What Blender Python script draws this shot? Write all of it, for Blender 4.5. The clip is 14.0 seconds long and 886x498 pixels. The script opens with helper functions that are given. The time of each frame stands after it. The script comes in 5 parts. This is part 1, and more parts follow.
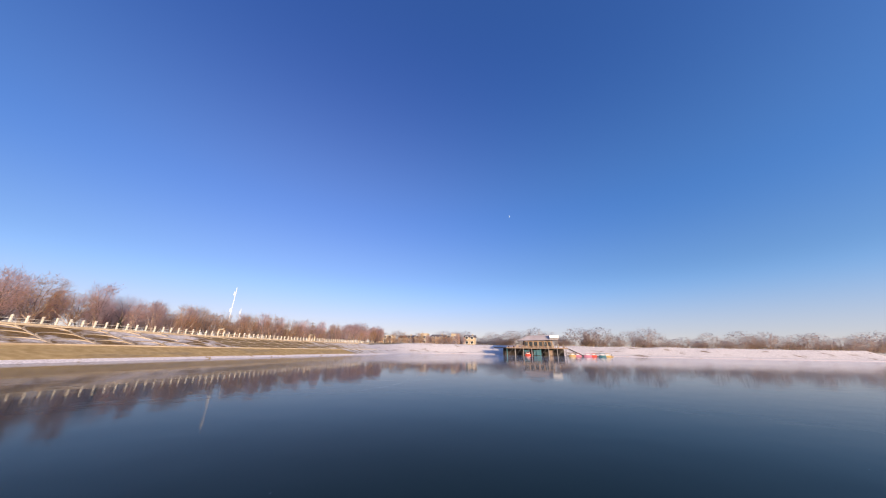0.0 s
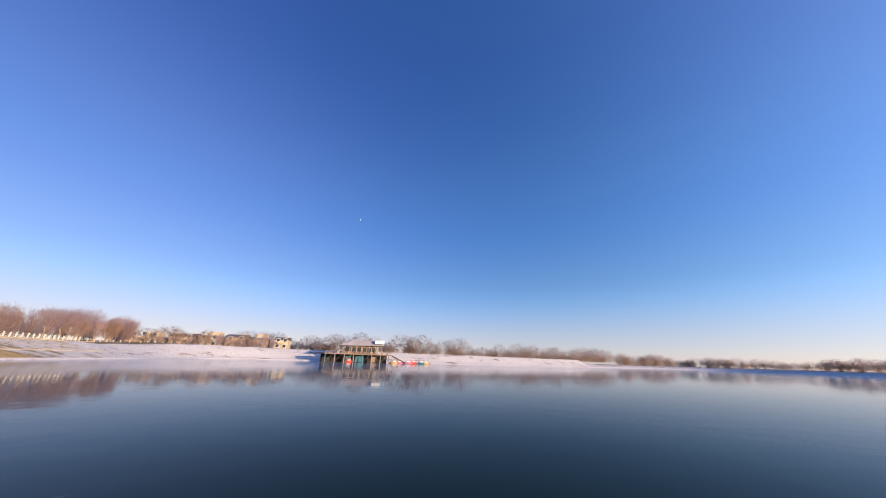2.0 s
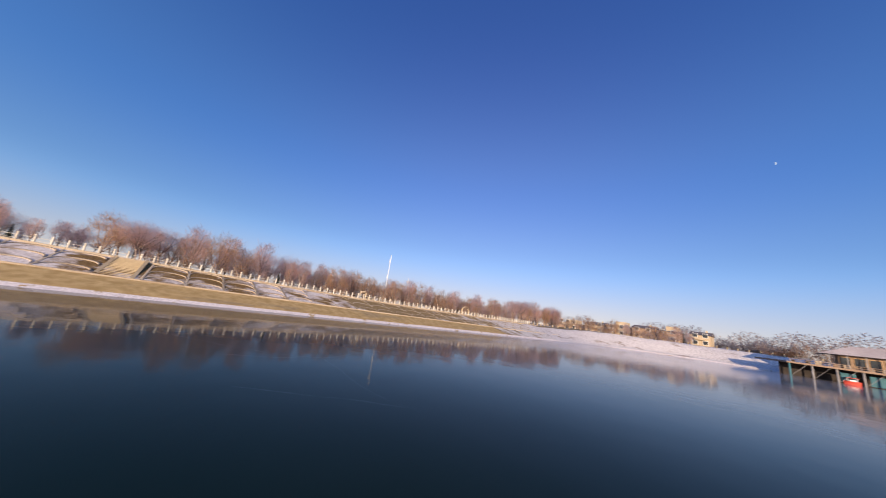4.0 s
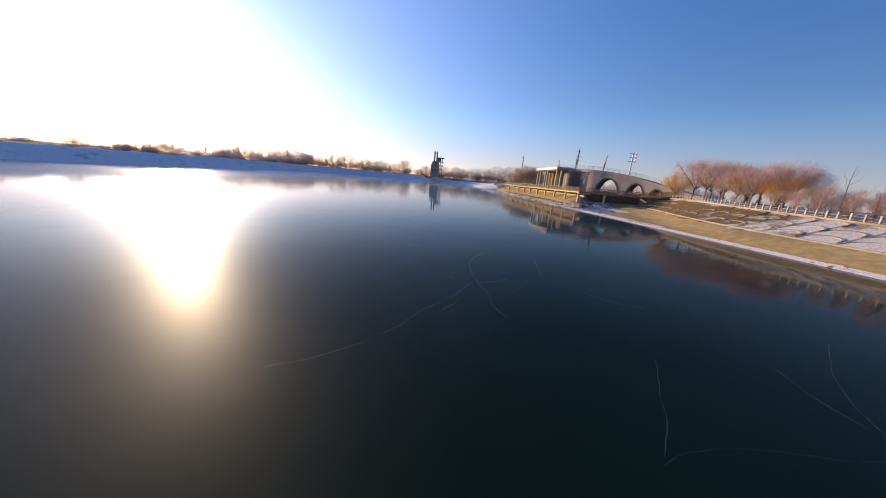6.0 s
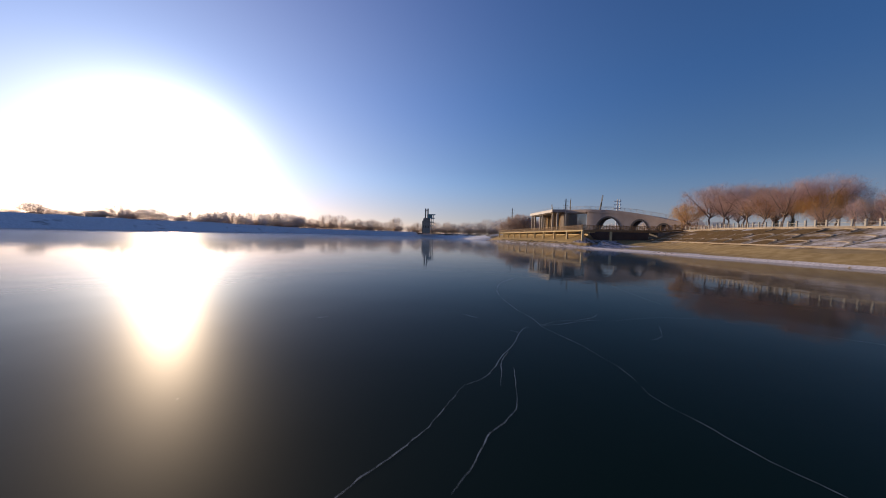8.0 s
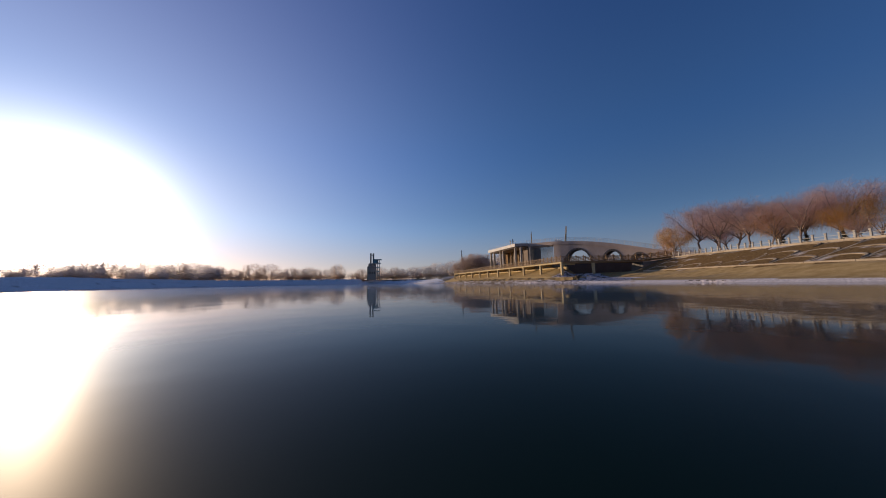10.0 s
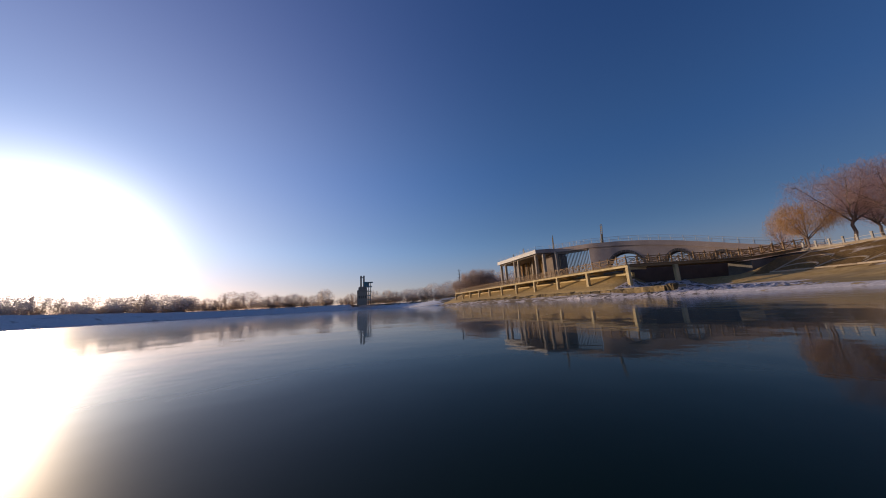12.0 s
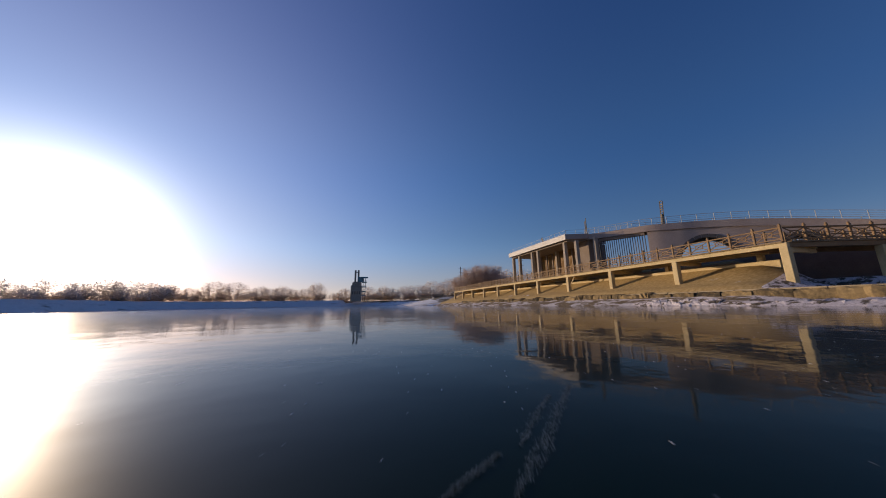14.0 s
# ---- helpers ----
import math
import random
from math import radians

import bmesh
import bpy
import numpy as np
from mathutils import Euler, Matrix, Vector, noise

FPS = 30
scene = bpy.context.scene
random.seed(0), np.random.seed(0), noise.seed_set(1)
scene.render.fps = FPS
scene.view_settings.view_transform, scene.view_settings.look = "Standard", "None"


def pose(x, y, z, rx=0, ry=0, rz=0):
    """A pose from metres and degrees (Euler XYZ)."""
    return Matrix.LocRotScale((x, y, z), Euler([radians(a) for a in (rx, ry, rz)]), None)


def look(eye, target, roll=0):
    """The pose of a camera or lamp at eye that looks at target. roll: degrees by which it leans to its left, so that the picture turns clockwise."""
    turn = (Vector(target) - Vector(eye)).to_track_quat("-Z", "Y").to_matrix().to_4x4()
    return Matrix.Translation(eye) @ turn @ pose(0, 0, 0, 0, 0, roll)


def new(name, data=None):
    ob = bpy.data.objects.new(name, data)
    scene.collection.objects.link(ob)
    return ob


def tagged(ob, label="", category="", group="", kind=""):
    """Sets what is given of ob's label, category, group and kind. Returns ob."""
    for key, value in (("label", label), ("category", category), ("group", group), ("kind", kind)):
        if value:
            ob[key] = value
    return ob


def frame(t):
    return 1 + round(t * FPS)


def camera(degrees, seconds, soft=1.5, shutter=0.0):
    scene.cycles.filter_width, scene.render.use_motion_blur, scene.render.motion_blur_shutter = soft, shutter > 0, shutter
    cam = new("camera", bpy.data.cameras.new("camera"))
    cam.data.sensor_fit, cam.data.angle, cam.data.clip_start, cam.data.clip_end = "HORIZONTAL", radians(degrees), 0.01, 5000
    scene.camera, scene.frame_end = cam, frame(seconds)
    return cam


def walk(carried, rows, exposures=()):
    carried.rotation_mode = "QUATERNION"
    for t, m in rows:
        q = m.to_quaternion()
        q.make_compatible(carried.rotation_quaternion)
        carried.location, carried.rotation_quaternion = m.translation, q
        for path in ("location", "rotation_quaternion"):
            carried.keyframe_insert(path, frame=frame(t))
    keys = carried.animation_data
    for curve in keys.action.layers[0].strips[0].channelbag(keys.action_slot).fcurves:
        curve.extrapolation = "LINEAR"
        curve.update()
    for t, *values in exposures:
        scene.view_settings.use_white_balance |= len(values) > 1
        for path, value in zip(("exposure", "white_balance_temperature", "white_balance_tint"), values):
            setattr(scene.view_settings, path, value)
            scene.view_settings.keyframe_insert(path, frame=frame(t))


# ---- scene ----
cam = camera(114, 14.0, soft=1.0, shutter=0.08)
# seconds, place, heading (degrees from +x, counter-clockwise), pitch, roll
PATH = [
    (0, -44.08, -47.20, 1.67, -77.45, 19.27, 1.03),
    (0.5, -44.78, -50.40, 1.60, -86.12, 21.38, 0.30),
    (1, -45.51, -53.30, 1.48, -88.59, 19.59, 0.95),
    (1.5, -45.71, -55.80, 1.49, -91.58, 19.30, 2.75),
    (2, -45.23, -58.10, 1.60, -109.47, 21.15, 1.73),
    (2.5, -44.65, -60.20, 1.55, -99.21, 20.83, 1.50),
    (2.7, -44.40, -60.90, 1.56, -93.98, 19.56, 1.65),
    (3.3, -43.60, -63.60, 1.75, -76.00, 16.50, 4.00),
    (4, -42.20, -68.60, 2.20, -40.00, 13.00, 8.00),
    (4.45, -41.40, -71.30, 2.50, -10.00, 10.80, 8.00),
    (4.8, -41.01, -72.99, 2.78, 22.98, 7.93, 5.56),
    (5, -41.07, -74.37, 2.96, 43.57, 0.86, 10.85),
    (5.5, -41.39, -76.22, 4.33, 75.65, -15.89, 13.21),
    (6, -41.26, -77.32, 4.93, 85.77, -13.88, 4.89),
    (6.5, -41.30, -77.49, 4.26, 85.96, -4.76, 4.03),
    (7, -40.97, -75.91, 3.08, 85.84, -5.27, 3.13),
    (7.5, -40.56, -72.81, 2.06, 85.63, -4.64, 2.44),
    (8, -40.71, -69.06, 1.61, 85.22, -2.53, 1.78),
    (8.5, -40.73, -65.65, 1.31, 80.01, 2.98, 0.91),
    (8.7, -40.65, -64.10, 1.19, 77.04, 4.58, -0.04),
    (10.8, -39.09, -43.08, 0.33, 74.37, 7.97, -1.61),
    (11, -38.91, -40.91, 0.33, 74.26, 8.69, -2.06),
    (11.5, -37.60, -35.77, 0.33, 73.78, 9.35, -2.74),
    (12, -35.56, -30.96, 0.33, 73.51, 10.94, -3.27),
    (12.5, -33.76, -25.90, 0.30, 73.61, 10.81, -3.08),
    (13, -32.05, -21.19, 0.27, 74.43, 10.94, -0.32),
    (13.5, -30.41, -16.79, 0.30, 74.13, 11.11, -0.77),
    (14, -28.74, -12.62, 0.46, 74.08, 10.86, -1.05),
]


def flight(x, y, z, heading, pitch, roll):
    h, p = radians(heading), radians(pitch)
    ahead = Vector((math.cos(h) * math.cos(p), math.sin(h) * math.cos(p), math.sin(p)))
    return look((x, y, z), Vector((x, y, z)) + ahead, roll)


walk(cam, [(t, flight(*row)) for t, *row in PATH],
     exposures=[(0.0, 0.72), (2.7, 0.68), (4.8, 0.52), (5.5, 0.48), (6.0, 0.34), (6.5, 0.1), (7.5, -0.22), (8.5, -0.46), (11.0, -0.58), (14.0, -0.57)])

# ---- light ----
SUN_HEADING, SUN_HEIGHT = 129.0, 8.6
to_sun = Vector((math.cos(radians(SUN_HEADING)) * math.cos(radians(SUN_HEIGHT)),
                 math.sin(radians(SUN_HEADING)) * math.cos(radians(SUN_HEIGHT)), math.sin(radians(SUN_HEIGHT))))


def build_world():
    world = bpy.data.worlds.new("sky")
    scene.world = world
    world.use_nodes = True
    nt = world.node_tree
    nt.nodes.clear()
    out = nt.nodes.new("ShaderNodeOutputWorld")
    bg = nt.nodes.new("ShaderNodeBackground")
    sky = nt.nodes.new("ShaderNodeTexSky")
    sky.sky_type = "NISHITA"
    sky.sun_disc = False
    sky.sun_elevation = radians(SUN_HEIGHT)
    sky.sun_rotation = radians(90.0 - SUN_HEADING)
    sky.altitude = 100
    sky.air_density, sky.dust_density, sky.ozone_density = 1.0, 0.5, 3.4
    bg.inputs["Strength"].default_value = 0.12
    # thin haze scatters light forward round the sun
    tc = nt.nodes.new("ShaderNodeTexCoord")
    dot = nt.nodes.new("ShaderNodeVectorMath")
    dot.operation = "DOT_PRODUCT"
    dot.inputs[1].default_value = to_sun
    nt.links.new(tc.outputs["Generated"], dot.inputs[0])
    ramps = []
    for power, gain, hue in ((1.6, 0.55, (0.62, 0.78, 0.88)), (9.0, 1.4, (1.56, 1.0, 0.8)), (26.0, 1.15, (1.0, 0.96, 0.97)), (230.0, 30.0, (1.0, 0.96, 0.92))):
        top = nt.nodes.new("ShaderNodeMath")
        top.operation = "MULTIPLY_ADD"
        top.inputs[1].default_value = 0.5
        top.inputs[2].default_value = 0.5
        nt.links.new(dot.outputs["Value"], top.inputs[0])
        pw = nt.nodes.new("ShaderNodeMath")
        pw.operation = "POWER"
        pw.inputs[1].default_value = power
        nt.links.new(top.outputs[0], pw.inputs[0])
        mul = nt.nodes.new("ShaderNodeMath")
        mul.operation = "MULTIPLY"
        mul.inputs[1].default_value = gain
        nt.links.new(pw.outputs[0], mul.inputs[0])
        hued = nt.nodes.new("ShaderNodeVectorMath")
        hued.operation = "SCALE"
        hued.inputs[0].default_value = hue
        nt.links.new(mul.outputs[0], hued.inputs["Scale"])
        ramps.append(hued)
    facing = nt.nodes.new("ShaderNodeMath")
    facing.operation = "MULTIPLY_ADD"
    facing.inputs[1].default_value, facing.inputs[2].default_value = -0.5, 0.5
    nt.links.new(dot.outputs["Value"], facing.inputs[0])
    counter = nt.nodes.new("ShaderNodeMath")
    counter.operation = "POWER"
    counter.inputs[1].default_value = 6.0
    nt.links.new(facing.outputs[0], counter.inputs[0])
    rosy = nt.nodes.new("ShaderNodeVectorMath")
    rosy.operation = "SCALE"
    rosy.inputs[0].default_value = (0.6, 0.2, 0.03)
    nt.links.new(counter.outputs[0], rosy.inputs["Scale"])
    ramps.append(rosy)
    total = ramps[0]
    for one in ramps[1:]:
        add = nt.nodes.new("ShaderNodeVectorMath")
        add.operation = "ADD"
        nt.links.new(total.outputs[0], add.inputs[0])
        nt.links.new(one.outputs[0], add.inputs[1])
        total = add
    both = nt.nodes.new("ShaderNodeVectorMath")
    both.operation = "ADD"
    # dry winter air: deep blue overhead, a pale band of ice haze low down
    height = nt.nodes.new("ShaderNodeSeparateXYZ")
    nt.links.new(tc.outputs["Generated"], height.inputs[0])
    depth = nt.nodes.new("ShaderNodeValToRGB")
    depth.color_ramp.interpolation = "EASE"
    els = depth.color_ramp.elements
    els[0].position, els[1].position = 0.0, 0.85
    els[0].color, els[1].color = (0.49, 0.40, 0.47, 1), (0.122, 0.335, 0.65, 1)
    for z, c in ((0.06, (0.41, 0.34, 0.41, 1)), (0.2, (0.42, 0.465, 0.59, 1)), (0.45, (0.275, 0.445, 0.665, 1))):
        els.new(z).color = c
    nt.links.new(height.outputs["Z"], depth.inputs[0])
    clear = nt.nodes.new("ShaderNodeVectorMath")
    clear.operation = "MULTIPLY_ADD"
    nt.links.new(sky.outputs[0], clear.inputs[0])
    twice = nt.nodes.new("ShaderNodeVectorMath")
    twice.operation = "SCALE"
    away = nt.nodes.new("ShaderNodeMath")
    away.operation = "MULTIPLY_ADD"
    away.inputs[1].default_value, away.inputs[2].default_value = 0.42, 2.18
    nt.links.new(dot.outputs["Value"], away.inputs[0])
    nt.links.new(away.outputs[0], twice.inputs["Scale"])
    nt.links.new(depth.outputs[0], twice.inputs[0])
    nt.links.new(twice.outputs[0], clear.inputs[1])
    low = nt.nodes.new("ShaderNodeMapRange")
    low.interpolation_type = "SMOOTHERSTEP"
    low.inputs["From Min"].default_value, low.inputs["From Max"].default_value = 0.26, -0.02
    nt.links.new(height.outputs["Z"], low.inputs["Value"])
    band = nt.nodes.new("ShaderNodeVectorMath")
    band.operation = "SCALE"
    band.inputs[0].default_value = (1.28, 1.2, 1.5)
    nt.links.new(low.outputs[0], band.inputs["Scale"])
    nt.links.new(band.outputs[0], clear.inputs[2])
    nt.links.new(clear.outputs[0], both.inputs[0])
    nt.links.new(total.outputs[0], both.inputs[1])
    nt.links.new(both.outputs[0], bg.inputs["Color"])
    nt.links.new(bg.outputs[0], out.inputs["Surface"])
    sun = new("sun", bpy.data.lights.new("sun", "SUN"))
    sun.data.energy = 5.0
    sun.data.angle = radians(0.53)
    sun.data.color = (1.0, 0.75, 0.51)
    sun.matrix_world = look(to_sun * 100, (0, 0, 0))


build_world()
ICE, TOP = 0.0, 4.4


# ---- materials ----
def material(name, low, high, rough=0.8, scale=1.0, fine=12.0, bump=0.3, metal=0.0, depth=0.02, per_piece=0.0, spec=0.3):
    """Two-scale mottled surface: a broad change of tone, a fine grain, relief."""
    mat = bpy.data.materials.new(name)
    mat.use_nodes = True
    nt = mat.node_tree
    bsdf = nt.nodes["Principled BSDF"]
    geo = nt.nodes.new("ShaderNodeNewGeometry")
    broad = nt.nodes.new("ShaderNodeTexNoise")
    broad.inputs["Scale"].default_value = scale
    broad.inputs["Detail"].default_value = 4
    grain = nt.nodes.new("ShaderNodeTexNoise")
    grain.inputs["Scale"].default_value = fine
    grain.inputs["Detail"].default_value = 3
    for n in (broad, grain):
        nt.links.new(geo.outputs["Position"], n.inputs["Vector"])
    mix = nt.nodes.new("ShaderNodeMath")
    mix.operation = "MULTIPLY_ADD"
    mix.inputs[1].default_value = 0.4
    nt.links.new(grain.outputs[0], mix.inputs[0])
    part_of = nt.nodes.new("ShaderNodeMath")
    part_of.operation = "MULTIPLY"
    part_of.inputs[1].default_value = 0.6
    nt.links.new(broad.outputs[0], part_of.inputs[0])
    nt.links.new(part_of.outputs[0], mix.inputs[2])
    value = mix.outputs[0]
    if per_piece:
        info = nt.nodes.new("ShaderNodeObjectInfo")
        pm = nt.nodes.new("ShaderNodeMath")
        pm.operation = "MULTIPLY_ADD"
        pm.inputs[1].default_value = per_piece
        nt.links.new(info.outputs["Random"], pm.inputs[0])
        nt.links.new(value, pm.inputs[2])
        sub = nt.nodes.new("ShaderNodeMath")
        sub.operation = "SUBTRACT"
        sub.inputs[1].default_value = per_piece * 0.5
        nt.links.new(pm.outputs[0], sub.inputs[0])
        value = sub.outputs[0]
    ramp = nt.nodes.new("ShaderNodeValToRGB")
    ramp.color_ramp.elements[0].position, ramp.color_ramp.elements[1].position = 0.3, 0.7
    ramp.color_ramp.elements[0].color = (*low, 1)
    ramp.color_ramp.elements[1].color = (*high, 1)
    nt.links.new(value, ramp.inputs[0])
    nt.links.new(ramp.outputs[0], bsdf.inputs["Base Color"])
    bsdf.inputs["Roughness"].default_value = rough
    bsdf.inputs["Metallic"].default_value = metal
    bsdf.inputs["Specular IOR Level"].default_value = spec
    if bump:
        bp = nt.nodes.new("ShaderNodeBump")
        bp.inputs["Strength"].default_value = bump
        bp.inputs["Distance"].default_value = depth
        nt.links.new(mix.outputs[0], bp.inputs["Height"])
        nt.links.new(bp.outputs[0], bsdf.inputs["Normal"])
    return mat


def two_cover(name, a, b, scale, edge, rough=0.9, fine=6.0, stretch=(1, 1, 1), along=(), soft_edge=0.03):
    """Cover a with patches of cover b: snow over grass and the like. a and b are (dark, light) pairs."""
    mat = bpy.data.materials.new(name)
    mat.use_nodes = True
    nt = mat.node_tree
    bsdf = nt.nodes["Principled BSDF"]
    geo = nt.nodes.new("ShaderNodeNewGeometry")
    sc = nt.nodes.new("ShaderNodeVectorMath")
    sc.operation = "MULTIPLY"
    sc.inputs[1].default_value = stretch
    nt.links.new(geo.outputs["Position"], sc.inputs[0])
    patch = nt.nodes.new("ShaderNodeTexNoise")
    patch.inputs["Scale"].default_value = scale
    patch.inputs["Detail"].default_value = 7
    patch.inputs["Roughness"].default_value = 0.62
    grain = nt.nodes.new("ShaderNodeTexNoise")
    grain.inputs["Scale"].default_value = fine
    grain.inputs["Detail"].default_value = 5
    nt.links.new(sc.outputs[0], patch.inputs["Vector"])
    nt.links.new(geo.outputs["Position"], grain.inputs["Vector"])
    mask = nt.nodes.new("ShaderNodeMapRange")
    mask.inputs["From Min"].default_value = edge - soft_edge
    mask.inputs["From Max"].default_value = edge + soft_edge
    cover = patch.outputs[0]
    if along:
        # stretches of the bank that hold more or less of cover b: (y, amount)
        xyz = nt.nodes.new("ShaderNodeSeparateXYZ")
        nt.links.new(geo.outputs["Position"], xyz.inputs[0])
        span = nt.nodes.new("ShaderNodeMapRange")
        span.inputs["From Min"].default_value, span.inputs["From Max"].default_value = along[0][0], along[-1][0]
        nt.links.new(xyz.outputs["Y"], span.inputs["Value"])
        stretch_ramp = nt.nodes.new("ShaderNodeValToRGB")
        els = stretch_ramp.color_ramp.elements
        while len(els) < len(along):
            els.new(0.5)
        for e, (y, amount) in zip(els, along):
            e.position = (y - along[0][0]) / (along[-1][0] - along[0][0])
            e.color = (amount, amount, amount, 1)
        nt.links.new(span.outputs[0], stretch_ramp.inputs[0])
        plus = nt.nodes.new("ShaderNodeMath")
        plus.operation = "ADD"
        nt.links.new(stretch_ramp.outputs[0], plus.inputs[0])
        nt.links.new(patch.outputs[0], plus.inputs[1])
        cover = plus.outputs[0]
    nt.links.new(cover, mask.inputs["Value"])
    ramps = []
    for low, high in (a, b):
        r = nt.nodes.new("ShaderNodeValToRGB")
        r.color_ramp.elements[0].position, r.color_ramp.elements[1].position = 0.35, 0.68
        r.color_ramp.elements[0].color = (*low, 1)
        r.color_ramp.elements[1].color = (*high, 1)
        nt.links.new(grain.outputs[0], r.inputs[0])
        ramps.append(r)
    mix = nt.nodes.new("ShaderNodeMix")
    mix.data_type = "RGBA"
    nt.links.new(mask.outputs[0], mix.inputs["Factor"])
    nt.links.new(ramps[0].outputs[0], mix.inputs["A"])
    nt.links.new(ramps[1].outputs[0], mix.inputs["B"])
    nt.links.new(mix.outputs["Result"], bsdf.inputs["Base Color"])
    bsdf.inputs["Roughness"].default_value = rough
    bsdf.inputs["Specular IOR Level"].default_value = 0.2
    bp = nt.nodes.new("ShaderNodeBump")
    bp.inputs["Strength"].default_value = 0.6
    bp.inputs["Distance"].default_value = 0.04
    nt.links.new(grain.outputs[0], bp.inputs["Height"])
    nt.links.new(bp.outputs[0], bsdf.inputs["Normal"])
    return mat


def ice_material():
    mat = bpy.data.materials.new("lake_ice")
    mat.use_nodes = True
    nt = mat.node_tree
    bsdf = nt.nodes["Principled BSDF"]
    geo = nt.nodes.new("ShaderNodeNewGeometry")
    depth = nt.nodes.new("ShaderNodeTexNoise")
    depth.inputs["Scale"].default_value = 0.035
    depth.inputs["Detail"].default_value = 5
    nt.links.new(geo.outputs["Position"], depth.inputs["Vector"])
    ramp = nt.nodes.new("ShaderNodeValToRGB")
    ramp.color_ramp.elements[0].position, ramp.color_ramp.elements[1].position = 0.35, 0.7
    ramp.color_ramp.elements[0].color = (0.0014, 0.0085, 0.0028, 1)
    ramp.color_ramp.elements[1].color = (0.0024, 0.013, 0.0045, 1)
    nt.links.new(depth.outputs[0], ramp.inputs[0])
    # specks of frost and trapped air
    speck = nt.nodes.new("ShaderNodeTexVoronoi")
    speck.inputs["Scale"].default_value = 1.7
    nt.links.new(geo.outputs["Position"], speck.inputs["Vector"])
    warp = nt.nodes.new("ShaderNodeTexNoise")
    warp.inputs["Scale"].default_value = 20.0
    nt.links.new(geo.outputs["Position"], warp.inputs["Vector"])
    sub = nt.nodes.new("ShaderNodeMath")
    sub.operation = "MULTIPLY_ADD"
    sub.inputs[1].default_value = 0.10
    nt.links.new(warp.outputs[0], sub.inputs[0])
    nt.links.new(speck.outputs["Distance"], sub.inputs[2])
    dots = nt.nodes.new("ShaderNodeMapRange")
    dots.inputs["From Min"].default_value = 0.06
    dots.inputs["From Max"].default_value = 0.05
    nt.links.new(sub.outputs[0], dots.inputs["Value"])
    mix = nt.nodes.new("ShaderNodeMix")
    mix.data_type = "RGBA"
    nt.links.new(dots.outputs[0], mix.inputs["Factor"])
    nt.links.new(ramp.outputs[0], mix.inputs["A"])
    mix.inputs["B"].default_value = (0.25, 0.29, 0.32, 1)
    # mist off the far shores, painted into the ice colour in pale drifts
    xyz = nt.nodes.new("ShaderNodeSeparateXYZ")
    nt.links.new(geo.outputs["Position"], xyz.inputs[0])
    rims = []
    for axis, near, far in (("Y", -76.0, -150.0), ("X", -75.0, -135.0), ("Y", 110.0, 230.0)):
        rim = nt.nodes.new("ShaderNodeMapRange")
        rim.inputs["From Min"].default_value, rim.inputs["From Max"].default_value = near, far
        nt.links.new(xyz.outputs[axis], rim.inputs["Value"])
        rims.append(rim.outputs[0])
    for other in rims[1:]:
        most = nt.nodes.new("ShaderNodeMath")
        most.operation = "MAXIMUM"
        nt.links.new(rims[0], most.inputs[0])
        nt.links.new(other, most.inputs[1])
        rims[0] = most.outputs[0]
    drift = nt.nodes.new("ShaderNodeTexNoise")
    drift.inputs["Scale"].default_value = 0.06
    drift.inputs["Detail"].default_value = 6
    nt.links.new(geo.outputs["Position"], drift.inputs["Vector"])
    mist = nt.nodes.new("ShaderNodeMath")
    mist.operation = "MULTIPLY"
    nt.links.new(rims[0], mist.inputs[0])
    nt.links.new(drift.outputs[0], mist.inputs[1])
    misted = nt.nodes.new("ShaderNodeMix")
    misted.data_type = "RGBA"
    nt.links.new(mist.outputs[0], misted.inputs["Factor"])
    nt.links.new(mix.outputs["Result"], misted.inputs["A"])
    misted.inputs["B"].default_value = (0.5, 0.46, 0.44, 1)
    nt.links.new(misted.outputs["Result"], bsdf.inputs["Base Color"])
    frost = nt.nodes.new("ShaderNodeTexNoise")
    frost.inputs["Scale"].default_value = 0.12
    frost.inputs["Detail"].default_value = 6
    nt.links.new(geo.outputs["Position"], frost.inputs["Vector"])
    rg = nt.nodes.new("ShaderNodeMapRange")
    rg.inputs["From Min"].default_value, rg.inputs["From Max"].default_value = 0.3, 0.75
    rg.inputs["To Min"].default_value, rg.inputs["To Max"].default_value = 0.015, 0.06
    nt.links.new(frost.outputs[0], rg.inputs["Value"])
    nt.links.new(rg.outputs[0], bsdf.inputs["Roughness"])
    # a breath of frost on top scatters low light
    bsdf.inputs["Coat Weight"].default_value = 0.5
    bsdf.inputs["Coat Roughness"].default_value = 0.42
    bsdf.inputs["Coat IOR"].default_value = 1.14
    swell = nt.nodes.new("ShaderNodeTexNoise")
    swell.inputs["Scale"].default_value = 0.8
    swell.inputs["Detail"].default_value = 6
    nt.links.new(geo.outputs["Position"], swell.inputs["Vector"])
    bp = nt.nodes.new("ShaderNodeBump")
    # smooth in the middle of the reach, more uneven towards the hall and the south bank
    wet = nt.nodes.new("ShaderNodeMapRange")
    wet.inputs["From Min"].default_value, wet.inputs["From Max"].default_value = 22.0, 46.0
    wet.inputs["To Min"].default_value, wet.inputs["To Max"].default_value = 0.24, 0.42
    middle = nt.nodes.new("ShaderNodeMath")
    middle.operation = "ADD"
    middle.inputs[1].default_value = 60.0
    nt.links.new(xyz.outputs["Y"], middle.inputs[0])
    reach = nt.nodes.new("ShaderNodeMath")
    reach.operation = "ABSOLUTE"
    nt.links.new(middle.outputs[0], reach.inputs[0])
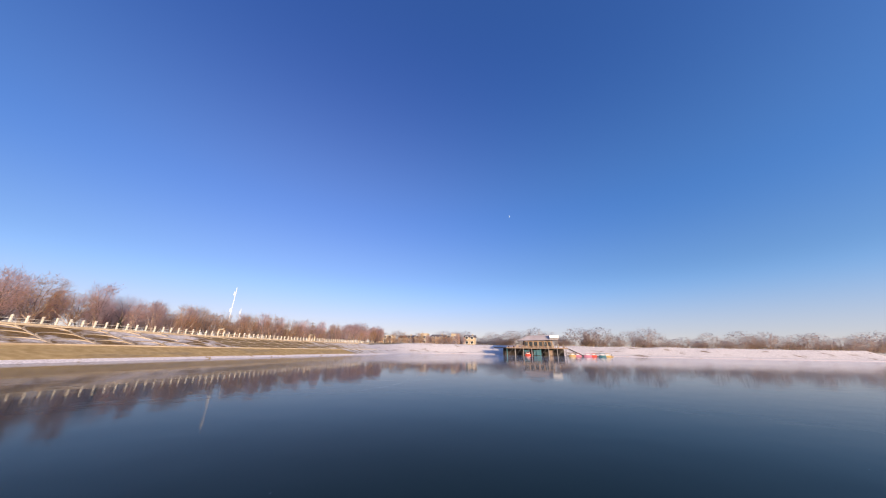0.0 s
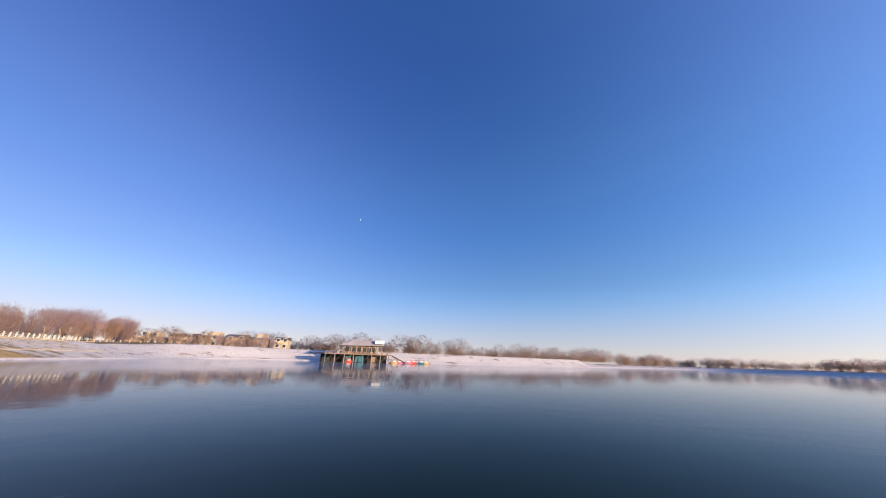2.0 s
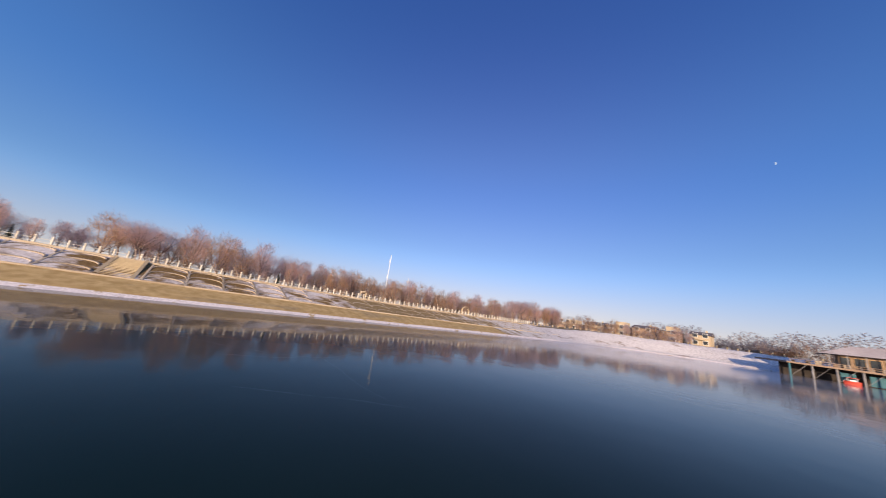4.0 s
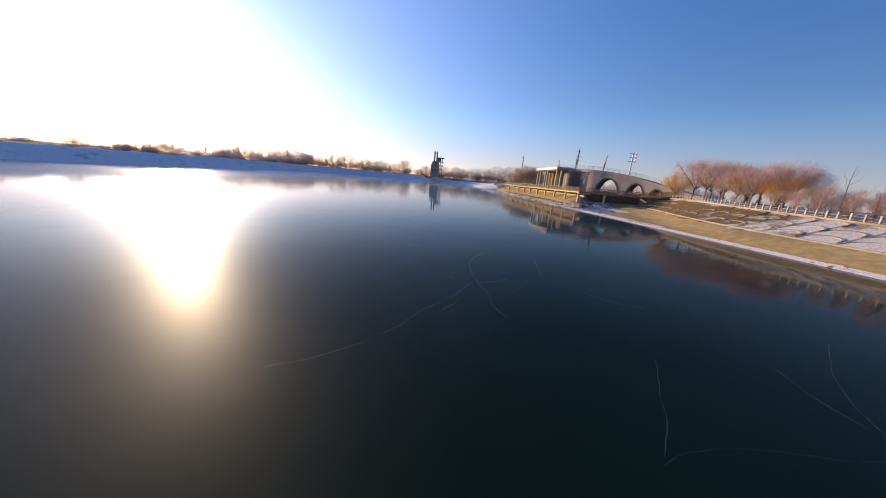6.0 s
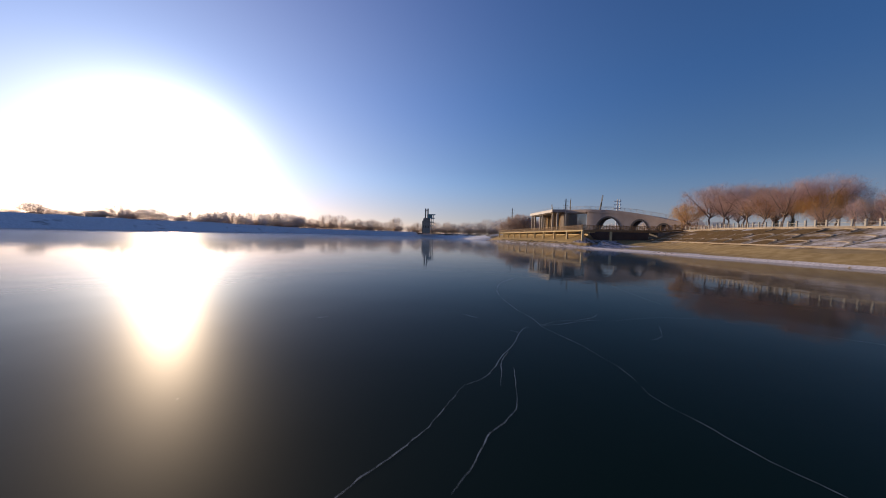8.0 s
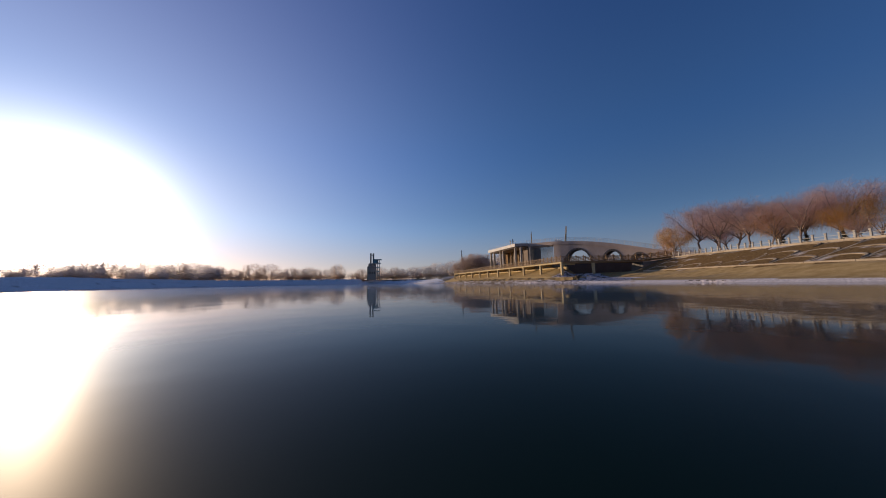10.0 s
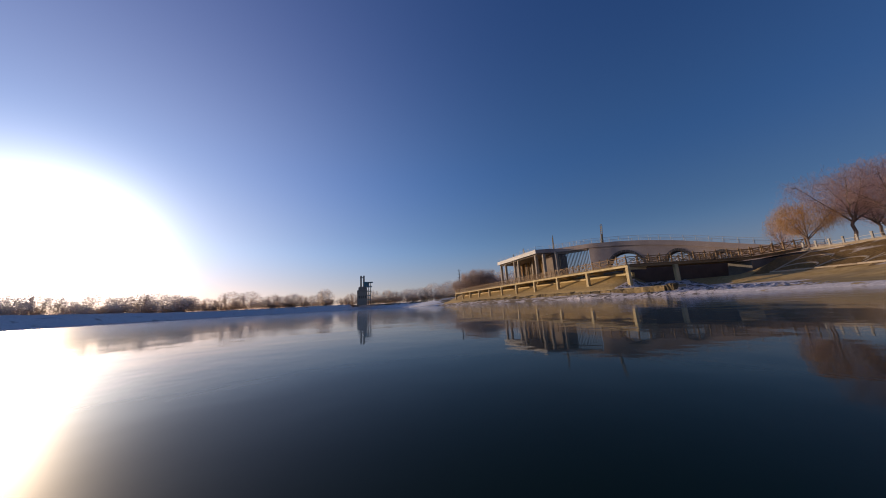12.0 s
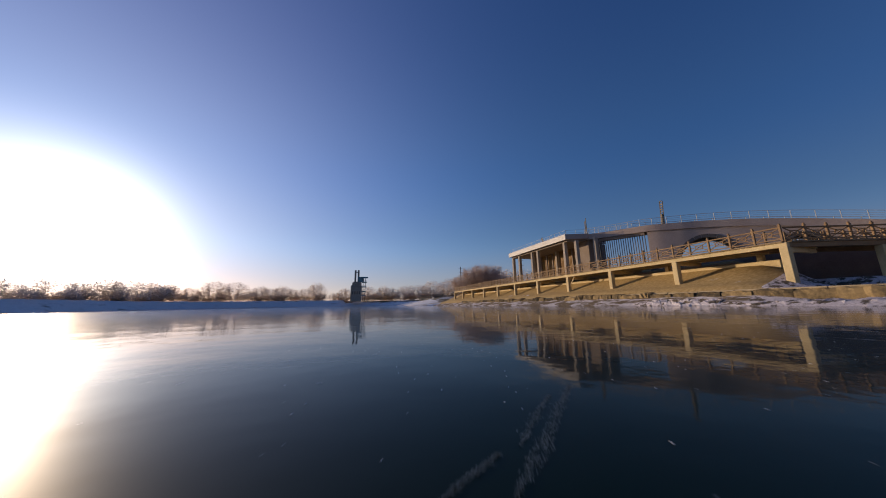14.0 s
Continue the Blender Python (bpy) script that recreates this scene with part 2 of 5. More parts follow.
    nt.links.new(reach.outputs[0], wet.inputs["Value"])
    # frosted and duller in the middle, wet and glossier towards both ends
    gloss = nt.nodes.new("ShaderNodeMapRange")
    gloss.inputs["From Min"].default_value, gloss.inputs["From Max"].default_value = 8.0, 32.0
    gloss.inputs["To Min"].default_value, gloss.inputs["To Max"].default_value = 1.072, 1.1
    nt.links.new(reach.outputs[0], gloss.inputs["Value"])
    nt.links.new(gloss.outputs[0], bsdf.inputs["IOR"])
    nt.links.new(wet.outputs[0], bp.inputs["Strength"])
    bp.inputs["Distance"].default_value = 0.03
    nt.links.new(swell.outputs[0], bp.inputs["Height"])
    nt.links.new(bp.outputs[0], bsdf.inputs["Normal"])
    # scattered frost crystals, a thin dusting that glints round the sun
    dust = nt.nodes.new("ShaderNodeBsdfAnisotropic")
    dust.inputs["Color"].default_value = (1.0, 0.92, 0.82, 1)
    dust.inputs["Roughness"].default_value = 0.42
    cover = nt.nodes.new("ShaderNodeMapRange")
    cover.inputs["From Min"].default_value, cover.inputs["From Max"].default_value = 0.3, 0.7
    cover.inputs["To Min"].default_value, cover.inputs["To Max"].default_value = 0.006, 0.022
    nt.links.new(frost.outputs[0], cover.inputs["Value"])
    both = nt.nodes.new("ShaderNodeMixShader")
    nt.links.new(cover.outputs[0], both.inputs[0])
    nt.links.new(bsdf.outputs[0], both.inputs[1])
    nt.links.new(dust.outputs[0], both.inputs[2])
    nt.links.new(both.outputs[0], nt.nodes["Material Output"].inputs["Surface"])
    return mat


def twig_light(mat, share):
    """Lets part of the low sun through fine twigs, which lifts dark crowns."""
    nt = mat.node_tree
    bsdf = nt.nodes["Principled BSDF"]
    out = nt.nodes["Material Output"]
    tl = nt.nodes.new("ShaderNodeBsdfTranslucent")
    colour = bsdf.inputs["Base Color"].links[0].from_socket
    nt.links.new(colour, tl.inputs["Color"])
    mx = nt.nodes.new("ShaderNodeMixShader")
    mx.inputs[0].default_value = share
    nt.links.new(bsdf.outputs[0], mx.inputs[1])
    nt.links.new(tl.outputs[0], mx.inputs[2])
    nt.links.new(mx.outputs[0], out.inputs["Surface"])


SNOW = ((0.54, 0.53, 0.535), (0.76, 0.75, 0.75))
OLD_SNOW = ((0.44, 0.41, 0.40), (0.66, 0.62, 0.60))
GRASS = ((0.112, 0.066, 0.022), (0.235, 0.146, 0.054))
SANDY = ((0.35, 0.235, 0.09), (0.5, 0.355, 0.16))
M_ICE = ice_material()
M_CRACK = material("crack_white", (0.07, 0.085, 0.082), (0.44, 0.48, 0.47), 0.5, 3.0, 45.0, 0.2)
M_MILKY = material("milky_ice", (0.1, 0.125, 0.115), (0.22, 0.25, 0.235), 0.35, 14.0, 60.0, 0.1)
M_APRON = two_cover("sandy_concrete_apron", SANDY, ((0.28, 0.2, 0.1), (0.39, 0.29, 0.15)), 0.25, 0.58, fine=1.2, stretch=(1, 0.3, 1))
M_EDGE = two_cover("snow_on_ice_edge", ((0.56, 0.5, 0.47), (0.82, 0.75, 0.71)), SANDY, 0.8, 0.62)
M_SHORE = two_cover("stony_shore_with_snow", ((0.13, 0.095, 0.055), (0.27, 0.2, 0.12)), ((0.5, 0.45, 0.43), (0.72, 0.66, 0.64)), 0.9, 0.52, fine=4.0, stretch=(1, 0.45, 1))
M_SLOPE = two_cover("grass_slope_with_snow", GRASS, ((0.5, 0.44, 0.395), (0.76, 0.7, 0.65)), 0.3, 0.67, soft_edge=0.07, fine=5.0,
                    along=((-155, 0.34), (-143, 0.27), (-126, 0.18), (-104, 0.04), (-92, 0.06), (-85, 0.22), (-78, 0.27), (-74, 0.1), (-61, 0.06), (-57, 0.27), (-42, 0.24), (-37, 0.02), (-10, 0.0)))
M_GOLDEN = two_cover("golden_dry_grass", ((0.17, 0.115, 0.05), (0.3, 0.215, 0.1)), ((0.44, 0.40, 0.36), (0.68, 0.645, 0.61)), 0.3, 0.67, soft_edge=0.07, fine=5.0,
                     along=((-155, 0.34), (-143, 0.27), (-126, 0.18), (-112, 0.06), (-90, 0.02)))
M_TOP = two_cover("dry_grass_land", ((0.12, 0.09, 0.05), (0.25, 0.2, 0.12)), SNOW, 0.05, 0.54, fine=2.0)
M_SNOWBANK = two_cover("snowy_bank", OLD_SNOW, ((0.13, 0.09, 0.05), (0.24, 0.17, 0.1)), 0.14, 0.62, fine=2.0, stretch=(1, 1, 4), soft_edge=0.06)
# snow of the shaded far bank, lightened to hold the veiling glare over it
M_SNOW_VEILED = two_cover("glare_paled_far_bank", ((0.66, 0.65, 0.65), (0.86, 0.85, 0.84)), ((0.13, 0.1, 0.07), (0.26, 0.2, 0.14)), 0.14, 0.66, fine=2.0, stretch=(1, 1, 4), soft_edge=0.06)
M_UNDER = two_cover("sand_under_deck", SANDY, SNOW, 0.3, 0.70, fine=4.0)
M_RIB = material("concrete_rib", (0.3, 0.235, 0.16), (0.46, 0.375, 0.27), 0.9, 1.5, 14.0, 0.5, per_piece=0.3)
M_POST = material("pale_stone_post", (0.44, 0.4, 0.33), (0.62, 0.57, 0.48), 0.8, 2.0, 16.0, 0.3, per_piece=0.2)
M_CONC = material("pier_concrete", (0.52, 0.4, 0.2), (0.72, 0.57, 0.32), 0.85, 0.8, 9.0, 0.4)
M_DECK = material("deck_timber", (0.22, 0.155, 0.085), (0.36, 0.26, 0.15), 0.8, 1.5, 14.0, 0.4, per_piece=0.3)
M_RAIL = material("brown_timber_rail", (0.23, 0.14, 0.07), (0.38, 0.25, 0.13), 0.75, 2.0, 20.0, 0.3, per_piece=0.25)
M_STONE = material("bridge_stone", (0.36, 0.285, 0.25), (0.49, 0.4, 0.355), 0.9, 0.5, 7.0, 0.4)
# dark ring stone; on the retaining walls it also paints the shade under the decks
M_STONE_DARK = material("arch_ring_and_shade_stone", (0.085, 0.078, 0.076), (0.15, 0.135, 0.13), 0.9, 0.8, 9.0, 0.4)
M_FASCIA = material("roof_fascia", (0.68, 0.62, 0.54), (0.8, 0.75, 0.67), 0.7, 0.5, 8.0, 0.15)
M_COLUMN = material("stone_column", (0.3, 0.25, 0.2), (0.44, 0.38, 0.31), 0.8, 0.8, 9.0, 0.3)
M_PANEL = material("ochre_panel", (0.3, 0.17, 0.055), (0.46, 0.28, 0.1), 0.6, 0.4, 5.0, 0.1, per_piece=0.5)
M_WALL = material("building_wall", (0.2, 0.15, 0.12), (0.3, 0.24, 0.19), 0.85, 0.5, 6.0, 0.2)
M_FIN = material("dark_fin", (0.09, 0.075, 0.07), (0.17, 0.145, 0.13), 0.5, 1.0, 10.0, 0.1)
M_STEEL = material("galvanised_rail", (0.34, 0.35, 0.37), (0.5, 0.51, 0.53), 0.6, 2.0, 15.0, 0.05)
M_MAST = material("rusty_mast", (0.2, 0.15, 0.09), (0.33, 0.26, 0.15), 0.6, 1.5, 12.0, 0.1)
M_WHITE = material("white_paint", (0.6, 0.6, 0.6), (0.76, 0.76, 0.75), 0.5, 1.0, 10.0, 0.05)
M_GLASS_DARK = material("window_glass", (0.02, 0.025, 0.03), (0.04, 0.05, 0.06), 0.08, 0.3, 2.0, 0.0, spec=0.6)
M_BARK = material("bark", (0.17, 0.13, 0.11), (0.3, 0.235, 0.2), 0.9, 2.0, 18.0, 0.5)
M_TWIG_RED = material("twigs_mauve", (0.62, 0.45, 0.385), (0.8, 0.61, 0.54), 0.85, 0.35, 3.0, 0.0, per_piece=0.35)
M_TWIG_ORANGE = material("twigs_orange", (0.62, 0.4, 0.22), (0.8, 0.56, 0.35), 0.85, 0.35, 3.0, 0.0, per_piece=0.35)
M_WILLOW = material("willow_withies", (0.56, 0.34, 0.13), (0.74, 0.48, 0.21), 0.85, 0.35, 3.0, 0.0, per_piece=0.3)
# far haze is put into this pale colour and its high translucent share
M_WOODS = material("hazy_far_twigs", (0.76, 0.68, 0.6), (0.9, 0.83, 0.76), 0.9, 0.05, 0.6, 0.0)
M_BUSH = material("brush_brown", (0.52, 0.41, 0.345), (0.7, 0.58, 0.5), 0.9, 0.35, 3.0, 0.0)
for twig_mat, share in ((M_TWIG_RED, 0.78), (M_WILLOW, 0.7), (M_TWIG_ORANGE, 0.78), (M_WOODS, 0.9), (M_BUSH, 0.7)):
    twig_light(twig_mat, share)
M_FIR = material("fir_needles", (0.012, 0.022, 0.012), (0.035, 0.05, 0.025), 0.8, 1.0, 8.0, 0.0)
M_TOWER = material("tower_wall", (0.34, 0.27, 0.2), (0.46, 0.38, 0.3), 0.8, 0.1, 1.0, 0.1)
M_TOWER_BLUE = material("tower_blue", (0.16, 0.3, 0.34), (0.24, 0.4, 0.44), 0.6, 0.1, 1.0, 0.1)
M_STAIR = material("stair_concrete", (0.32, 0.25, 0.15), (0.44, 0.35, 0.22), 0.9, 0.7, 8.0, 0.3)
M_HOUSE = material("cream_render", (0.34, 0.27, 0.18), (0.47, 0.38, 0.27), 0.85, 0.1, 2.0, 0.1)
M_HOUSE_DARK = material("brown_render", (0.2, 0.14, 0.1), (0.3, 0.21, 0.15), 0.85, 0.1, 2.0, 0.1)
M_ROOF = material("dark_roof", (0.09, 0.08, 0.085), (0.16, 0.14, 0.14), 0.8, 0.3, 3.0, 0.1)
M_VILLA_ROOF = material("mauve_roofing", (0.26, 0.23, 0.24), (0.38, 0.345, 0.35), 0.75, 0.3, 3.0, 0.1)
M_DULL = material("weathered_grey_steel", (0.15, 0.145, 0.15), (0.27, 0.26, 0.26), 0.7, 1.0, 9.0, 0.2)
M_TEAL = material("teal_paint", (0.03, 0.10, 0.13), (0.06, 0.17, 0.21), 0.6, 0.5, 4.0, 0.1)
M_PINK = material("pink_boat", (0.36, 0.12, 0.19), (0.48, 0.22, 0.29), 0.4, 0.8, 5.0, 0.0)
M_RED = material("red_boat", (0.45, 0.06, 0.04), (0.58, 0.1, 0.07), 0.4, 0.8, 5.0, 0.0)
M_YELLOW = material("yellow_boat", (0.36, 0.25, 0.09), (0.47, 0.33, 0.14), 0.4, 0.8, 5.0, 0.0)
M_LEDGE = material("ledge_stone", (0.05, 0.04, 0.026), (0.33, 0.235, 0.11), 0.9, 1.6, 8.0, 0.6, per_piece=0.4)
M_DARKWOOD = material("dark_timber", (0.02, 0.016, 0.015), (0.05, 0.04, 0.036), 0.8, 0.8, 8.0, 0.2)
M_PAVE = material("grey_slope_paving", (0.13, 0.12, 0.11), (0.22, 0.205, 0.19), 0.9, 0.6, 7.0, 0.4)
M_CRUST = two_cover("crusted_snow", ((0.07, 0.055, 0.04), (0.2, 0.16, 0.11)), ((0.54, 0.475, 0.455), (0.78, 0.70, 0.68)), 1.7, 0.46, fine=9.0)
M_SNOWLUMP = material("snow_lump", (0.62, 0.63, 0.66), (0.84, 0.85, 0.87), 0.9, 1.0, 10.0, 0.5)


# ---- mesh tools ----
class Shape:
    """Collects points and faces for one mesh."""

    def __init__(self):
        self.v, self.f = [], []

    def add(self, verts, faces):
        n = len(self.v)
        self.v.extend(tuple(p) for p in verts)
        self.f.extend(tuple(i + n for i in q) for q in faces)
        return self

    def box(self, x0, y0, z0, x1, y1, z1, m=None):
        p = [Vector((x, y, z)) for z in (z0, z1) for y in (y0, y1) for x in (x0, x1)]
        if m is not None:
            p = [m @ q for q in p]
        return self.add(p, [(0, 2, 3, 1), (4, 5, 7, 6), (0, 1, 5, 4), (2, 6, 7, 3), (0, 4, 6, 2), (1, 3, 7, 5)])

    def chamfer_box(self, x0, y0, z0, x1, y1, z1, c, m=None):
        """A block with its upright and top edges chamfered by c."""
        out = [(x0 + c, y0), (x1 - c, y0), (x1, y0 + c), (x1, y1 - c), (x1 - c, y1), (x0 + c, y1), (x0, y1 - c), (x0, y0 + c)]
        mx, my = (x0 + x1) / 2, (y0 + y1) / 2
        kx, ky = 1 - 2 * c / (x1 - x0), 1 - 2 * c / (y1 - y0)
        p = [Vector((x, y, z0)) for x, y in out] + [Vector((x, y, z1 - c)) for x, y in out]
        p += [Vector((mx + (x - mx) * kx, my + (y - my) * ky, z1)) for x, y in out]
        if m is not None:
            p = [m @ q for q in p]
        f = [tuple(range(7, -1, -1)), tuple(range(16, 24))]
        for k in (0, 8):
            f += [(k + i, k + (i + 1) % 8, k + 8 + (i + 1) % 8, k + 8 + i) for i in range(8)]
        return self.add(p, f)

    def tube(self, path, radii, sides=6, cap=True):
        """A tapered tube along points."""
        path = [Vector(p) for p in path]
        verts, faces = [], []
        for i, p in enumerate(path):
            d = (path[min(i + 1, len(path) - 1)] - path[max(i - 1, 0)]).normalized()
            a = d.cross(Vector((0.31, 0.95, 0.05)) if abs(d.z) > 0.8 else Vector((0, 0, 1))).normalized()
            b = d.cross(a)
            for k in range(sides):
                w = 2 * math.pi * k / sides
                verts.append(p + (a * math.cos(w) + b * math.sin(w)) * radii[i])
        for i in range(len(path) - 1):
            for k in range(sides):
                k2 = (k + 1) % sides
                faces.append((i * sides + k, i * sides + k2, (i + 1) * sides + k2, (i + 1) * sides + k))
        if cap:
            faces.append(tuple(range(sides - 1, -1, -1)))
            n = (len(path) - 1) * sides
            faces.append(tuple(n + k for k in range(sides)))
        return self.add(verts, faces)

    def beam(self, a, b, w, h):
        """A squared bar from a to b, w wide and h high."""
        a, b = Vector(a), Vector(b)
        d = (b - a)
        side = d.cross(Vector((0, 0, 1)))
        side = side.normalized() if side.length > 1e-5 else Vector((1, 0, 0))
        up = side.cross(d).normalized()
        p = [e + side * sx * w / 2 + up * sz * h / 2 for e in (a, b) for sx, sz in ((-1, -1), (1, -1), (1, 1), (-1, 1))]
        return self.add(p, [(0, 1, 2, 3), (7, 6, 5, 4), (0, 4, 5, 1), (1, 5, 6, 2), (2, 6, 7, 3), (3, 7, 4, 0)])

    def mesh(self, name, mat):
        me = bpy.data.meshes.new(name)
        me.from_pydata(self.v, [], self.f)
        for m in (mat if isinstance(mat, (list, tuple)) else [mat]):
            me.materials.append(m)
        me.update()
        return me


def thing(name, label, category, group="", kind="", at=None):
    ob = new(name)
    ob.empty_display_size = 0.3
    if at is not None:
        ob.matrix_basis = at
    return tagged(ob, label, category, group, kind)


def part(name, shape, mat, parent, label="", at=None):
    ob = new(name, shape.mesh(name, mat) if isinstance(shape, Shape) else shape)
    if parent is not None:
        ob.parent = parent
    if at is not None:
        ob.matrix_basis = at
    if label:
        tagged(ob, label)
    return ob


def lone(name, shape, mat, label, category, group="", kind=""):
    return tagged(new(name, shape.mesh(name, mat)), label, category, group, kind)


def smooth_line(points, step):
    """Points every step metres along a Catmull-Rom curve through the given ones."""
    pts = [np.array(p, float) for p in points]
    pts = [2 * pts[0] - pts[1]] + pts + [2 * pts[-1] - pts[-2]]
    out = []
    for i in range(1, len(pts) - 2):
        n = max(2, int(np.linalg.norm(pts[i + 1] - pts[i]) / step))
        for k in range(n):
            t = k / n
            out.append(0.5 * (2 * pts[i] + (pts[i + 1] - pts[i - 1]) * t + (2 * pts[i - 1] - 5 * pts[i] + 4 * pts[i + 1] - pts[i + 2]) * t * t
                              + (3 * pts[i] - pts[i - 1] - 3 * pts[i + 1] + pts[i + 2]) * t ** 3))
    out.append(pts[-2])
    return out


# ---- ground and ice ----
def bank_top(y):
    """Height of the embankment's crest along the east bank."""
    return float(np.interp(y, [-160, -110, -90, -70, -50, -20], [3.2, 3.0, 3.1, 3.4, 3.75, 4.5]))


def leg_line(x):
    """The boardwalk's second leg, from its corner to the bank."""
    return -0.335 * x


def setback(y):
    """How far the embankment draws back from the ice towards the bridge."""
    return float(np.interp(y, [-46, -36, -28, -20, -12, -4], [0, 1.5, 4.0, 7.5, 10.5, 11.5]))


def crest(y):
    return 8.0 + setback(y)


def east_height(x, y):
    o = x + 5.0
    h = bank_top(y)
    if y < -12.5 or y < leg_line(x) - 1.0:
        b = setback(y)
        foot = 0.28 + 0.05 * b
        if o < 0.7 + b:
            return float(np.interp(o, [-4, 0, 0.7, 0.71 + b], [-0.8, 0, 0.25, foot]))
        return float(np.interp(o - b, [0.7, 5.2, 12.5, 14.5, 60, 400], [foot, 1.85 * h / 4.6 + 0.1, h, h + 0.02, h + 0.3, h + 1.0]))
    low = float(np.interp(o, [-4, 0, 0.7, 2.6, 3.0, 5.5, 28, 35, 60], [-0.8, 0, 0.25, 0.6, 1.0, 1.7, 2.3, 4.6, 5.0]))
    high = float(np.interp(o, [-4, 0, 0.7, 2.6, 3.0, 5.0, 8.6, 13, 300], [-0.8, 0, 0.25, 0.75, 1.3, 1.9, 3.85, 4.3, 5.0]))
    # the low ground that runs in under the bridge
    inlet = min(max(((x - 0.3) * 0.76 - (y + 0.3) * 0.65) / 1.2, 0.0), 1.0)
    if y > 78:
        w = min((y - 78) / 30, 1)
        high = high * (1 - w) + float(np.interp(o, [-4, 0, 8, 30, 60], [-0.8, 0, 0.8, 3.2, 4.6])) * w
    return low * inlet + high * (1 - inlet)


SHORE = [(-5, -140), (-5, -110), (-5, -60), (-5, -10), (-5, 30), (-5, 70), (-6, 110), (-2, 160), (0, 205), (-8, 245), (-30, 262), (-80, 264), (-125, 258), (-150, 235),
         (-153, 160), (-148, 60), (-148, 0), (-162, -40), (-215, -75), (-285, -110), (-322, -160), (-310, -212), (-255, -222), (-200, -207), (-150, -197), (-108, -190), (-70, -187), (-45, -187), (-22, -182), (-9, -166)]


def build_ground():
    loop = smooth_line(SHORE + [SHORE[0]], 2.5)[:-1]
    n = len(loop)
    offs = [-4, 0, 0.7, 1.6, 2.6, 3.0, 4.0, 5.2, 6.4, 7.6, 8.8, 10.2, 11.2, 12.5, 13.6, 14.7, 15.8, 17, 18.5, 20, 22, 24, 26.5, 29, 32, 36, 48, 70, 110, 200, 500, 1500, 4200]
    shape, kinds = Shape(), []
    pts = np.array(loop)
    tang = np.roll(pts, -4, 0) - np.roll(pts, 4, 0)
    tang /= np.linalg.norm(tang, axis=1)[:, None]
    outw = np.stack([tang[:, 1], -tang[:, 0]], 1)
    for j, o in enumerate(offs):
        for i in range(n):
            x, y = pts[i] + outw[i] * o
            e = 1.0 if pts[i][0] > -5.6 and -150 < pts[i][1] < 120 else 0.0
            if pts[i][0] > -12 and e == 0.0:
                yy = pts[i][1]
                e = max(0.0, 1 - max(abs(yy + 150), 0) / 20) if yy < 0 else max(0.0, 1 - (yy - 120) / 25)
            h = float(np.interp(pts[i][1], [-60, -30, 70, 110, 240], [4.2, 4.6, 4.8, 5.6, 5.8]))
            if pts[i][0] > -45 and pts[i][1] > 110:
                h = 3.2
            if pts[i][0] < -200:
                h = 1.8
            flat = pts[i][0] > -45 and pts[i][1] > 110
            w = float(np.interp(o, [-4, 0, 0.7, 2, 11, 14, 80, 600], [-0.8, 0, 0.3, 0.55, h, h, h + 0.4, h + 2]))
            if flat:
                w = float(np.interp(o, [-4, 0, 0.7, 2, 16, 30, 60, 600], [-0.8, 0, 0.3, 0.55, 4.0, 4.8, 5.2, 6.5]))
            rough = 0.12 * noise.noise(Vector((x * 0.15, y * 0.15, 0))) * min(max(o, 0), 10) / 3 if 0 < o < 100 else 0.0
            z = (east_height(x, y) if e > 0 else 0.0) * e + (w + rough) * (1 - e)
            if 0.3 < o < 8 and e > 0:
                z += 0.05 * noise.noise(Vector((x * 0.5, y * 0.5, 3)))
            shape.v.append((x, y, z))
    for j in range(len(offs) - 1):
        for i in range(n):
            i2 = (i + 1) % n
            shape.f.append((j * n + i, (j + 1) * n + i, (j + 1) * n + i2, j * n + i2))
            x, y = pts[i]
            o = (offs[j] + offs[j + 1]) / 2
            if x > -5.6 and -152 < y < 120:
                b = setback(y)
                if y > -9:
                    k = (7 if y > 0.3 else 8) if o < (2.6 if y > 0.3 else 13.0) else (5 if o < 30 else 3)
                else:
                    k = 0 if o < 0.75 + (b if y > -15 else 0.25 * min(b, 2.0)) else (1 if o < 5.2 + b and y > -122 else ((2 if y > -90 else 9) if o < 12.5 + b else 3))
            else:
                k = 0 if o < 0.75 else ((6 if y > -60 else 4) if o < 13 else 3)
            kinds.append(k)
    me = shape.mesh("ground", [M_EDGE, M_APRON, M_SLOPE, M_TOP, M_SNOWBANK, M_UNDER, M_SNOW_VEILED, M_SHORE, M_CRUST, M_GOLDEN])
    me.polygons.foreach_set("material_index", kinds)
    me.polygons.foreach_set("use_smooth", [True] * len(me.polygons))
    return tagged(new("ground", me), "lake banks of sandy concrete, dry grass and snow", "ground", kind="structure")


build_ground()
ice = Shape()
ice.add([(-345, -245, ICE), (3, -245, ICE), (3, 290, ICE), (-345, 290, ICE)], [(0, 1, 2, 3)])
lake = lone("ice", ice, M_ICE, "dark clear lake ice, smooth and mirror-like, with white cracks", "ice", kind="structure")


